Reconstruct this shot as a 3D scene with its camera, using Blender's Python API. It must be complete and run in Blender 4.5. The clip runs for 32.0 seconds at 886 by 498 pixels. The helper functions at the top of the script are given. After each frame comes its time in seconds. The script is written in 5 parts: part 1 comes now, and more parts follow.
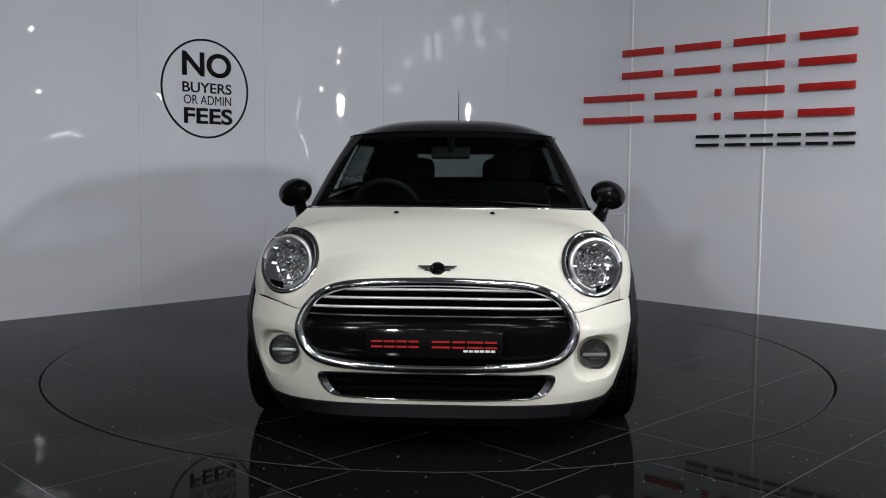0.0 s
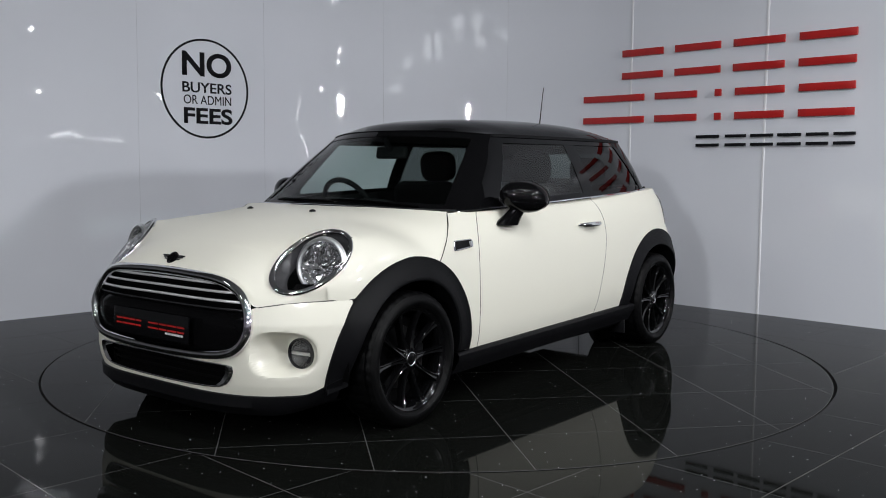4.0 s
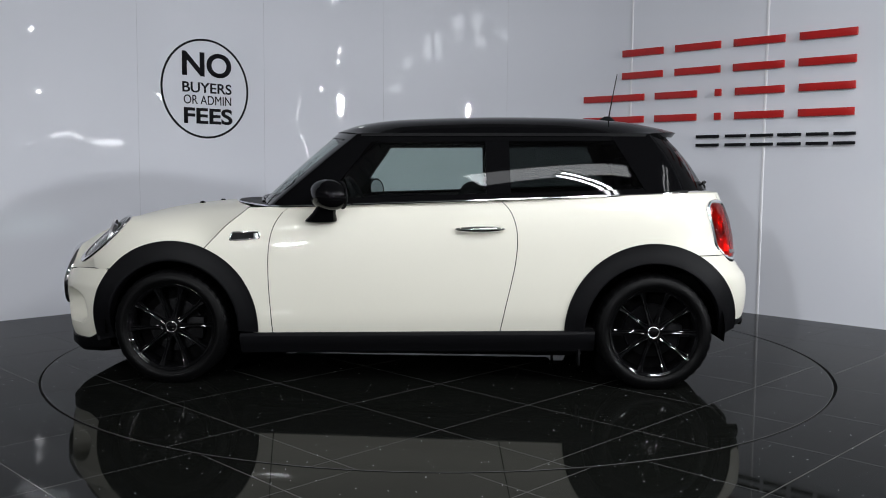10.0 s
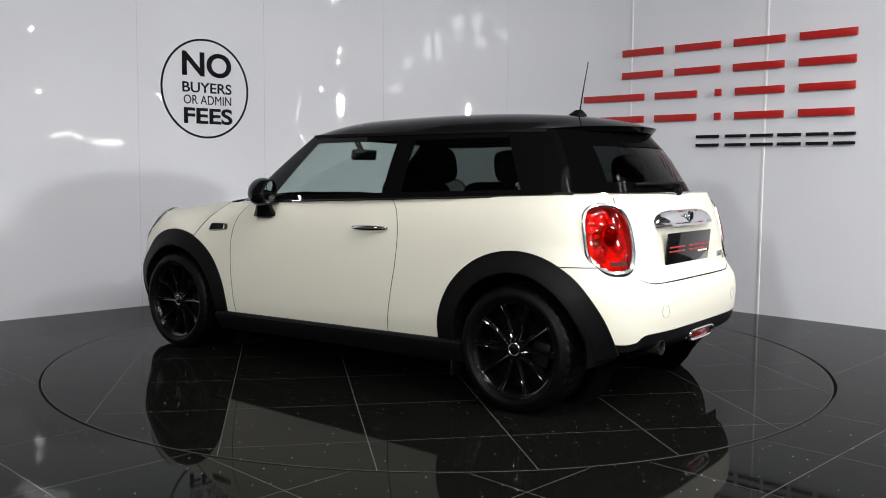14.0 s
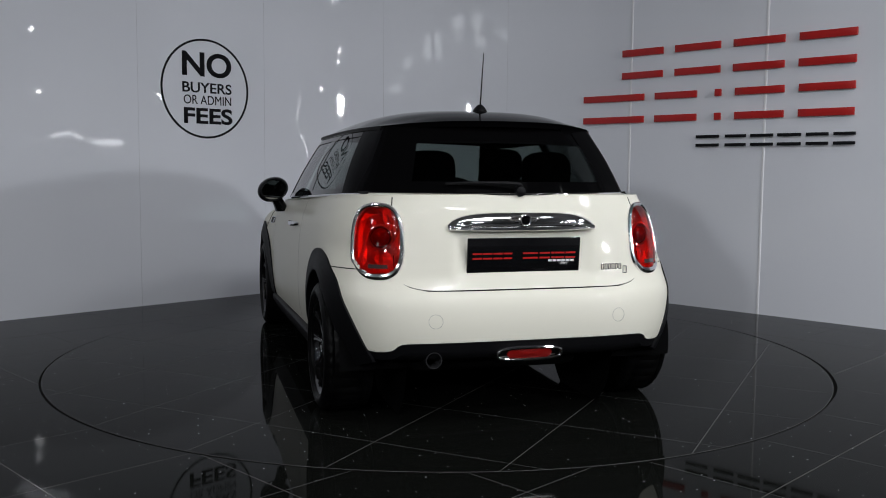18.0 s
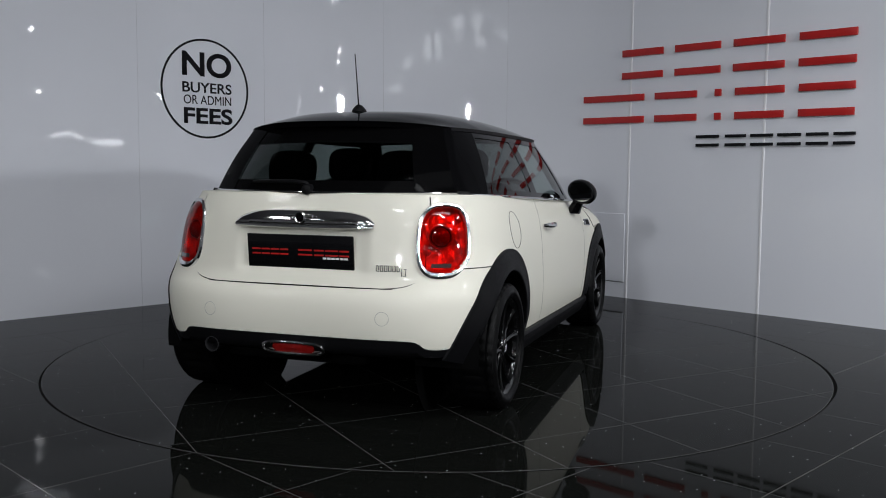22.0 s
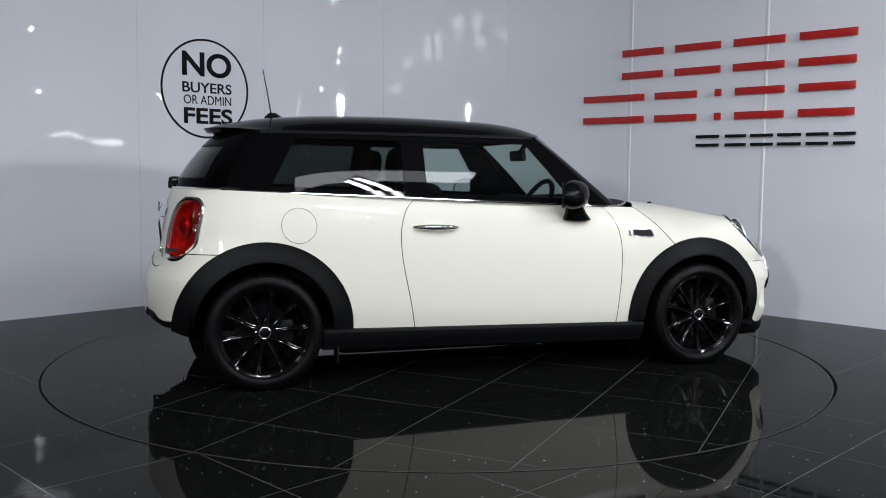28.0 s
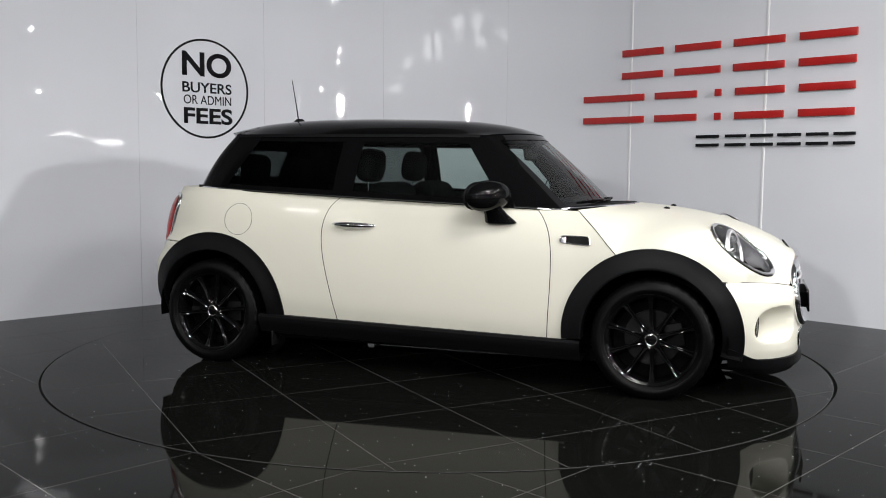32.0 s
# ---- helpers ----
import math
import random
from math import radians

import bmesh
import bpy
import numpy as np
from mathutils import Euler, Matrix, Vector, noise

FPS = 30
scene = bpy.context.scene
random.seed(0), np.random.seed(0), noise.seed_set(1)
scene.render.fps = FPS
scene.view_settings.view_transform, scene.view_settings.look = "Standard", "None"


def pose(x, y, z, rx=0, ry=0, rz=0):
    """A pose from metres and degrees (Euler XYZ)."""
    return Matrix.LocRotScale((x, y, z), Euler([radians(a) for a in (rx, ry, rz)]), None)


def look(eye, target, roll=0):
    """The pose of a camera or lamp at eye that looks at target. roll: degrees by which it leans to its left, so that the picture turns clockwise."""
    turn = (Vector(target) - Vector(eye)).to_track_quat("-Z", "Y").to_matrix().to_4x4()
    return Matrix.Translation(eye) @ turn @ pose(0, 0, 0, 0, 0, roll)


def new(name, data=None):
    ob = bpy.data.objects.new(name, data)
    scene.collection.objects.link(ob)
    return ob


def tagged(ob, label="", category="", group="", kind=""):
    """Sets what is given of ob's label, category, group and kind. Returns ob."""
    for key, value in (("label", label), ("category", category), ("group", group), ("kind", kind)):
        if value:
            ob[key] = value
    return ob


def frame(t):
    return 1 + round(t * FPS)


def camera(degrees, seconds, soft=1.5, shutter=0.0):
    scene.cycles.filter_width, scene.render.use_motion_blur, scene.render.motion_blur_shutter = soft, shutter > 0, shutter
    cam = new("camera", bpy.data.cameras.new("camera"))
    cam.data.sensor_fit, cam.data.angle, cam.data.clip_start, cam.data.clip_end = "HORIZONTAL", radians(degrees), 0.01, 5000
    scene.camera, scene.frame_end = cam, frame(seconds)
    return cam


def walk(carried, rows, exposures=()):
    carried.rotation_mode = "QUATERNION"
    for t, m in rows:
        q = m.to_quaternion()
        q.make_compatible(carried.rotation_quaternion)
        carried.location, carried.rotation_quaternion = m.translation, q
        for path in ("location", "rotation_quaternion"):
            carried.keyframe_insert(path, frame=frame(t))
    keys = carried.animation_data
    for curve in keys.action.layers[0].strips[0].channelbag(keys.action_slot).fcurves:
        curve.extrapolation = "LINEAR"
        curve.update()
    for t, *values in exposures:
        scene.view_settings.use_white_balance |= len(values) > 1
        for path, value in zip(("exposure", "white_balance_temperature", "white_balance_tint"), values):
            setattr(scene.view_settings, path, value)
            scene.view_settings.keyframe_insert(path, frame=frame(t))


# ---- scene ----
cam = camera(52.13, 32.0, soft=1.0)

# turn of the platform: seconds and degrees
TURN = ((0, -2.63), (0.5, -6.36), (1, -10.95), (1.5, -15.44), (2, -19.88), (2.5, -24.39), (3, -29.05), (3.5, -33.53),
        (4.5, -42.3), (5.5, -51.1), (6, -55.65), (6.5, -60.21), (7, -64.78), (7.5, -69.31), (8, -73.85), (8.5, -78.4), (9, -82.88),
        (9.5, -87.4), (10, -91.95), (10.5, -96.56), (11, -101.12), (11.5, -105.6), (12, -110.03), (12.5, -114.36),
        (13, -118.74), (13.5, -123.17), (14, -127.65), (14.5, -132.2), (15.5, -141.4), (16.5, -150.45), (17, -154.85),
        (17.5, -159.27), (18, -163.72), (18.5, -168.13), (19, -172.5), (19.5, -176.92), (20, -181.32), (20.5, -185.73),
        (21, -190.21), (21.5, -194.74), (22, -199.22), (22.5, -203.66), (23, -208.03), (23.5, -212.43), (24, -216.86),
        (24.5, -221.26), (25, -225.72), (25.5, -230.25), (26.5, -239.2), (27.5, -248.27), (28, -252.91), (28.5, -257.53),
        (29, -262.1), (29.5, -266.69), (30, -271.27), (30.5, -275.86), (31, -280.4), (31.5, -284.78), (32, -289.06))
CAR_OFF = (0.086, -0.110)


def look_from(eye, pitch, yaw, roll):
    cp, sp, cy, sy = math.cos(pitch), math.sin(pitch), math.cos(yaw), math.sin(yaw)
    f, r = Vector((sy * cp, cy * cp, -sp)), Vector((cy, -sy, 0))
    u = r.cross(f)
    c, s = math.cos(roll), math.sin(roll)
    r, u = c * r + s * u, c * u - s * r
    m = Matrix((r, u, -f)).transposed().to_4x4()
    return Matrix.Translation(eye) @ m


VIEW = look_from((0, -5.560, 1.120), radians(4.915), radians(0.249), radians(0.462))
# the clip's camera sets its own brightness and white balance
EXPOSURE = [(0, -0.64, 6450, 10), (1, -0.64, 6450, 10), (2, -0.64, 6450, 10), (3, -0.41, 6450, 10), (6, -0.39, 6300, 10),
            (7, -0.41, 6300, 10), (8, -0.46, 6300, 10), (9, -0.44, 6330, 10), (10, -0.24, 6380, 10), (11, -0.14, 6600, 10),
            (12, -0.07, 6600, 10), (13, 0.06, 6800, 10), (14, 0.06, 6800, 10), (17, -0.49, 6620, 10), (18, -0.79, 6380, 10),
            (19, -0.76, 6350, 10), (20, -0.66, 6350, 10), (22, -0.64, 6350, 10), (23, -0.44, 6300, 10), (24, -0.26, 6250, 10),
            (25, -0.16, 6250, 10), (28, -0.28, 6250, 10), (29, -0.30, 6250, 10), (30, -0.20, 6450, 10), (31, -0.01, 6780, 10),
            (32, 0.04, 6750, 10)]
walk(cam, [(0, VIEW), (32, VIEW)], exposures=EXPOSURE)

# ---- world and lights ----
world = bpy.data.worlds.new("world")
scene.world = world
world.use_nodes = True
world.node_tree.nodes["Background"].inputs[0].default_value = (0.5, 0.55, 0.6, 1)
world.node_tree.nodes["Background"].inputs[1].default_value = 0.02

CEIL, HANG, WALL_H = 6.9, 4.3, 4.4


def area_lamp(name, x, y, z, sx, sy, power, colour=(0.97, 0.985, 1.0), rx=0, ry=0, rz=0):
    d = bpy.data.lights.new(name, "AREA")
    d.shape, d.size, d.size_y, d.energy, d.color = "RECTANGLE", sx, sy, power, colour
    ob = new(name, d)
    ob.matrix_world = pose(x, y, z, rx, ry, rz)
    return ob


LAMPS = []   # x, y, z, length, width, watts, turn
LAMPS.append((1.28, -3.32, HANG, 2.8, 0.58, 38, 21.5))
for lx, ly, turn in ((1.66, -3.88, -27), (1.74, -3.72, -27), (4.34, -2.15, -63), (4.62, -2.10, -63)):
    LAMPS.append((lx, ly, HANG - 0.08, 1.4, 0.09, 46, turn))
# two unseen fill lamps, added to brighten the walls from the sides
for lx, ly, lz, turn, p in ((-7.5, -6.0, 6.5, 45, 95), (7.5, -6.0, 6.5, -45, 310)):
    LAMPS.append((lx, ly, lz, 2.0, 0.6, p, turn))
# unseen lamps added high up to fill the hall and the car's facing side
for lx, ly in ((-3.0, -9.0), (0.8, -9.5), (4.2, -9.0), (-2.6, -13.0), (2.4, -13.0), (-9.0, -8.0), (9.0, -9.0)):
    LAMPS.append((lx, ly, 6.6, 1.5, 0.3, 52 if lx < -8 else 161, 0))
for lx, ly, lz, ll, lw, p, turn in LAMPS:
    area_lamp("panel_and_fill_lamp", lx, ly, lz - 0.075, ll, lw, p, rz=turn)

# two of the hanging spotlights aim at the turntable
SPOTS = ((7.0, -5.44, 2.6), (-2.79, -8.68, 2.6), (6.58, -2.89, 2.6), (3.98, -1.99, 3.2), (5.4, -3.45, 3.2), (9.6, -1.8, 2.6))
for (sx, sy, sz), power in zip(SPOTS[:2], (305, 212)):
    ob = area_lamp("spotlight_beam", 0, 0, 0, 0.36, 0.36, power)
    ob.matrix_world = look((sx, sy, sz - 0.10), (0, 0.6, 1.0))

# ---- materials ----


def mat(name, colour, rough=0.5, metal=0.0, coat=0.0, spec=0.5, vary=0.0, scale=8.0, bump=0.0, bscale=200.0, rvary=0.0):
    m = bpy.data.materials.new(name)
    m.use_nodes = True
    nt = m.node_tree
    b = nt.nodes["Principled BSDF"]
    b.inputs["Base Color"].default_value = (*colour, 1)
    b.inputs["Roughness"].default_value = rough
    b.inputs["Metallic"].default_value = metal
    b.inputs["Coat Weight"].default_value = coat
    b.inputs["Coat Roughness"].default_value = 0.03
    b.inputs["Specular IOR Level"].default_value = spec
    tc = nt.nodes.new("ShaderNodeTexCoord")
    if vary or rvary:
        n = nt.nodes.new("ShaderNodeTexNoise")
        n.inputs["Scale"].default_value, n.inputs["Detail"].default_value = scale, 6
        nt.links.new(tc.outputs["Object"], n.inputs["Vector"])
        if vary:
            r = nt.nodes.new("ShaderNodeMapRange")
            r.inputs[3].default_value, r.inputs[4].default_value = 1 - vary, 1 + vary
            mx = nt.nodes.new("ShaderNodeMix")
            mx.data_type, mx.blend_type = "RGBA", "MULTIPLY"
            mx.inputs[0].default_value = 1
            mx.inputs[6].default_value = (*colour, 1)
            nt.links.new(n.outputs["Fac"], r.inputs[0])
            nt.links.new(r.outputs[0], mx.inputs[7])
            nt.links.new(mx.outputs[2], b.inputs["Base Color"])
        if rvary:
            r = nt.nodes.new("ShaderNodeMapRange")
            r.inputs[1].default_value, r.inputs[2].default_value = 0.3, 0.7
            r.inputs[3].default_value, r.inputs[4].default_value = rough, rough + rvary
            nt.links.new(n.outputs["Fac"], r.inputs[0])
            nt.links.new(r.outputs[0], b.inputs["Roughness"])
    if bump:
        n = nt.nodes.new("ShaderNodeTexNoise")
        n.inputs["Scale"].default_value, n.inputs["Detail"].default_value = bscale, 3
        nt.links.new(tc.outputs["Object"], n.inputs["Vector"])
        bp = nt.nodes.new("ShaderNodeBump")
        bp.inputs["Strength"].default_value, bp.inputs["Distance"].default_value = 1.0, bump
        nt.links.new(n.outputs["Fac"], bp.inputs["Height"])
        nt.links.new(bp.outputs[0], b.inputs["Normal"])
    return m


def glass(name, tint, gloss_rough=0.0, gloss=0.07):
    m = bpy.data.materials.new(name)
    m.use_nodes = True
    nt = m.node_tree
    nt.nodes.clear()
    out = nt.nodes.new("ShaderNodeOutputMaterial")
    mix = nt.nodes.new("ShaderNodeMixShader")
    tr = nt.nodes.new("ShaderNodeBsdfTransparent")
    gl = nt.nodes.new("ShaderNodeBsdfGlossy")
    lw = nt.nodes.new("ShaderNodeLayerWeight")
    lw.inputs[0].default_value = 0.5
    po = nt.nodes.new("ShaderNodeMath")
    po.operation = "POWER"
    po.inputs[1].default_value = 5.0
    fr = nt.nodes.new("ShaderNodeMath")
    fr.operation = "MULTIPLY_ADD"
    fr.inputs[1].default_value, fr.inputs[2].default_value = 0.9, gloss
    nt.links.new(lw.outputs["Facing"], po.inputs[0])
    nt.links.new(po.outputs[0], fr.inputs[0])
    tr.inputs[0].default_value = (*tint, 1)
    gl.inputs["Roughness"].default_value = gloss_rough
    nt.links.new(fr.outputs[0], mix.inputs[0])
    nt.links.new(tr.outputs[0], mix.inputs[1])
    nt.links.new(gl.outputs[0], mix.inputs[2])
    nt.links.new(mix.outputs[0], out.inputs[0])
    return m


def glow(name, colour, strength):
    m = bpy.data.materials.new(name)
    m.use_nodes = True
    b = m.node_tree.nodes["Principled BSDF"]
    b.inputs["Base Color"].default_value = (*colour, 1)
    b.inputs["Emission Color"].default_value = (*colour, 1)
    b.inputs["Emission Strength"].default_value = strength
    return m


def tile_mat(name):
    """Black polished quartz with chips, their glints painted as pale dots, and a faint cloudiness."""
    m = mat(name, (0.0048, 0.0052, 0.0046), 0.02, spec=0.5, rvary=0.03, scale=3.0)
    nt = m.node_tree
    b = nt.nodes["Principled BSDF"]
    b.inputs["IOR"].default_value = 1.095
    tc = nt.nodes.new("ShaderNodeTexCoord")
    vo = nt.nodes.new("ShaderNodeTexVoronoi")
    vo.voronoi_dimensions = "2D"
    vo.inputs["Scale"].default_value = 15
    oi = nt.nodes.new("ShaderNodeObjectInfo")
    va = nt.nodes.new("ShaderNodeVectorMath")
    va.operation = "MULTIPLY_ADD"
    va.inputs[1].default_value = (37, 53, 0)
    nt.links.new(oi.outputs["Random"], va.inputs[0])
    nt.links.new(tc.outputs["Object"], va.inputs[2])
    nt.links.new(va.outputs[0], vo.inputs["Vector"])
    lt = nt.nodes.new("ShaderNodeMath")
    lt.operation = "LESS_THAN"
    lt.inputs[1].default_value = 0.030
    nt.links.new(vo.outputs["Distance"], lt.inputs[0])
    sep = nt.nodes.new("ShaderNodeSeparateColor")
    nt.links.new(vo.outputs["Color"], sep.inputs[0])
    gt = nt.nodes.new("ShaderNodeMath")
    gt.operation = "GREATER_THAN"
    gt.inputs[1].default_value = 0.82
    nt.links.new(sep.outputs[0], gt.inputs[0])
    mul = nt.nodes.new("ShaderNodeMath")
    mul.operation = "MULTIPLY"
    nt.links.new(lt.outputs[0], mul.inputs[0])
    nt.links.new(gt.outputs[0], mul.inputs[1])
    mx = nt.nodes.new("ShaderNodeMix")
    mx.data_type = "RGBA"
    mx.inputs[6].default_value = (0.0048, 0.0052, 0.0046, 1)
    mx.inputs[7].default_value = (0.85, 0.88, 0.95, 1)
    nt.links.new(mul.outputs[0], mx.inputs[0])
    nt.links.new(mx.outputs[2], b.inputs["Base Color"])
    return m


def wall_mat(name):
    """White gloss plastic cladding with a slight waviness."""
    m = mat(name, (0.705, 0.717, 0.768), 0.03, spec=0.5, vary=0.02, scale=2.0)
    nt = m.node_tree
    b = nt.nodes["Principled BSDF"]
    tc = nt.nodes.new("ShaderNodeTexCoord")
    n = nt.nodes.new("ShaderNodeTexNoise")
    n.inputs["Scale"].default_value, n.inputs["Detail"].default_value = 2.2, 1
    bp = nt.nodes.new("ShaderNodeBump")
    bp.inputs["Strength"].default_value, bp.inputs["Distance"].default_value = 0.4, 0.014
    nt.links.new(tc.outputs["Object"], n.inputs["Vector"])
    nt.links.new(n.outputs["Fac"], bp.inputs["Height"])
    nt.links.new(bp.outputs[0], b.inputs["Normal"])
    return m


M_WALL = wall_mat("white_cladding")
M_TRIM = mat("seam_trim", (0.8, 0.8, 0.82), 0.25, vary=0.03)
M_TILE = tile_mat("black_quartz_tile")
M_GROUT = mat("grey_grout", (0.08, 0.08, 0.08), 0.04, spec=0.5, vary=0.25, scale=30)
M_GROUT.node_tree.nodes["Principled BSDF"].inputs["IOR"].default_value = 1.095
M_SEAL = mat("black_rubber_seal", (0.001, 0.001, 0.001), 0.6, spec=0.01, bump=0.0003)
M_CEIL = mat("dark_ceiling_board", (0.2, 0.2, 0.205), 0.8, vary=0.1, bump=0.001, bscale=60)
M_PLASTER = mat("grey_plaster", (0.34, 0.34, 0.35), 0.7, vary=0.08, bump=0.001, bscale=40)
M_RED = mat("red_acrylic", (0.42, 0.013, 0.012), 0.3, vary=0.05)
M_BLACKSIGN = mat("black_acrylic", (0.009, 0.009, 0.011), 0.55, spec=0.08, vary=0.1)
M_HOUSING = mat("lamp_housing", (0.7, 0.7, 0.7), 0.4, vary=0.03)
M_LED = glow("lamp_diffuser", (0.97, 0.985, 1.0), 60)
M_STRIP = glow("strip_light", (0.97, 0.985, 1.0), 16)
M_GRILLE = mat("satin_black_grille", (0.003, 0.003, 0.0033), 0.12, spec=0.10, vary=0.1)

M_PAINT = mat("cream_white_paint", (0.725, 0.705, 0.615), 0.5, coat=0.36, spec=0.25, vary=0.012, scale=3.0)
M_PAINT.node_tree.nodes["Principled BSDF"].inputs["Coat Roughness"].default_value = 0.035
M_BLACK = mat("gloss_black_paint", (0.003, 0.003, 0.0034), 0.06, spec=0.018, vary=0.1)
M_PRINT_TRIM = mat("black_print_and_trim", (0.002, 0.002, 0.0022), 0.05, spec=0.006, vary=0.1)
M_PILLAR = mat("gloss_black_pillar", (0.003, 0.003, 0.0034), 0.03, spec=0.16, vary=0.1)
M_CLAD = mat("grained_black_plastic", (0.0038, 0.0038, 0.0046), 0.5, spec=0.13, vary=0.15, scale=20, bump=0.0004, bscale=900)
M_UNDER = mat("matt_black_underbody", (0.0025, 0.0025, 0.0027), 0.8, spec=0.03, vary=0.2)
M_CHROME = mat("chrome", (0.78, 0.78, 0.79), 0.06, metal=1.0, vary=0.03)
M_RING = mat("brushed_chrome_ring", (0.80, 0.80, 0.81), 0.17, metal=1.0, vary=0.04)
M_REDCORE = mat("deep_red_core", (0.16, 0.006, 0.004), 0.04, coat=1.0, vary=0.15, scale=50)
M_SATIN = mat("satin_silver", (0.85, 0.85, 0.86), 0.42, metal=1.0, vary=0.05)
M_SLAT = mat("bright_slat_metal", (0.85, 0.85, 0.86), 0.25, metal=0.45, vary=0.03)
M_SPARKLE = mat("faceted_reflector", (0.9, 0.9, 0.92), 0.05, metal=0.95, vary=0.05)
M_FOGREF = mat("fog_lamp_reflector", (0.20, 0.20, 0.21), 0.12, metal=0.8, vary=0.3, scale=50, bump=0.004, bscale=60)
M_BEZEL = mat("smoked_bezel", (0.085, 0.085, 0.09), 0.3, metal=0.4, vary=0.1)
M_DARKCHROME = mat("dark_grey_metal", (0.06, 0.06, 0.064), 0.25, metal=0.7, vary=0.1)
M_TYRE = mat("tyre_rubber", (0.0017, 0.0017, 0.0019), 0.32, rvary=0.3, spec=0.11, vary=0.25, scale=14, bump=0.0006, bscale=150)
M_RIM = mat("gloss_black_alloy", (0.0025, 0.0025, 0.0028), 0.03, spec=0.4, coat=0.25, vary=0.1)
M_DISC = mat("brake_disc_steel", (0.016, 0.016, 0.017), 0.4, metal=1.0, vary=0.2, scale=30)
M_GLASS = glass("clear_green_glass", (0.66, 0.74, 0.72))
M_TINT = glass("privacy_glass", (0.165, 0.185, 0.182), gloss=0.032)
M_REARGLASS = glass("dark_rear_glass", (0.20, 0.225, 0.22), gloss=0.003)
M_WINDSCREEN = glass("laminated_windscreen", (0.64, 0.72, 0.70), gloss=0.022)
M_LENS = glass("clear_lens", (0.93, 0.93, 0.93))
M_REDLENS = glass("red_lamp_lens", (0.74, 0.040, 0.018), gloss=0.05)
M_REDBACK = mat("lamp_back_reflector", (0.78, 0.74, 0.72), 0.28, metal=0.72, vary=0.25, scale=60, bump=0.002, bscale=90)
M_REDGLOSS = mat("red_fog_lens", (0.22, 0.007, 0.006), 0.12, coat=1.0, vary=0.2, scale=40, bump=0.001, bscale=120)
M_DAYLIGHT = glow("daylight_pane", (0.95, 0.98, 1.0), 4.0)
M_AMBER = mat("smoked_lens", (0.05, 0.03, 0.03), 0.05, coat=1.0, vary=0.1)
M_SEAT = mat("black_seat_cloth", (0.0045, 0.0045, 0.0048), 0.9, spec=0.06, vary=0.2, scale=40, bump=0.0008, bscale=400)
M_CABIN = mat("dark_cabin_plastic", (0.008, 0.008, 0.0086), 0.7, spec=0.2, vary=0.15, bump=0.0004, bscale=500)
M_PLATE = mat("black_show_plate", (0.004, 0.004, 0.0047), 0.07, spec=0.4, vary=0.1)
M_LINE = mat("faint_cover_line", (0.34, 0.335, 0.31), 0.5, vary=0.05)
M_MIRROR = mat("mirror_glass", (0.85, 0.86, 0.87), 0.01, metal=1.0, vary=0.01)
M_WHITEPRINT = mat("white_print", (0.75, 0.75, 0.75), 0.4, vary=0.03)

# ---- mesh helpers ----


def part(name, bm, material, parent=None, label="", smooth=True):
    me = bpy.data.meshes.new(name)
    bmesh.ops.recalc_face_normals(bm, faces=bm.faces) if smooth == "fix" else None
    bm.to_mesh(me)
    bm.free()
    if smooth:
        me.polygons.foreach_set("use_smooth", [True] * len(me.polygons))
        me.set_sharp_from_angle(angle=radians(38))
    me.materials.append(material)
    ob = new(name, me)
    if parent is not None:
        ob.parent = parent
    if label:
        tagged(ob, label)
    return ob


def grid(pts, close_u=False, close_v=False, bm=None):
    """Rows of points joined to quads."""
    bm = bm or bmesh.new()
    vs = [[bm.verts.new(p) for p in row] for row in pts]
    nu, nv = len(vs), len(vs[0])
    for i in range(nu - (0 if close_u else 1)):
        for j in range(nv - (0 if close_v else 1)):
            q = (vs[i][j], vs[(i + 1) % nu][j], vs[(i + 1) % nu][(j + 1) % nv], vs[i][(j + 1) % nv])
            q = list(dict.fromkeys(q))
            if len(q) > 2:
                try:
                    bm.faces.new(q)
                except ValueError:
                    pass
    return bm


def mirrored(bm):
    b = bm.copy()
    for v in b.verts:
        v.co.x = -v.co.x
    bmesh.ops.reverse_faces(b, faces=b.faces)
    return b


def both(name, bm, material, parent, label=""):
    """A part on the near side and its twin on the off side."""
    m = mirrored(bm)
    return part(name, bm, material, parent, label), part(name, m, material, parent, label)


def box(x0, x1, y0, y1, z0, z1, bev=0.0, seg=2, bm=None):
    own = bm is None
    bm = bm or bmesh.new()
    r = bmesh.ops.create_cube(bm, size=1.0)
    for v in r["verts"]:
        v.co = Vector((x0 + (v.co.x + 0.5) * (x1 - x0), y0 + (v.co.y + 0.5) * (y1 - y0), z0 + (v.co.z + 0.5) * (z1 - z0)))
    if bev and own:
        bmesh.ops.bevel(bm, geom=bm.edges[:], offset=bev, segments=seg, profile=0.5, affect="EDGES")
    return bm


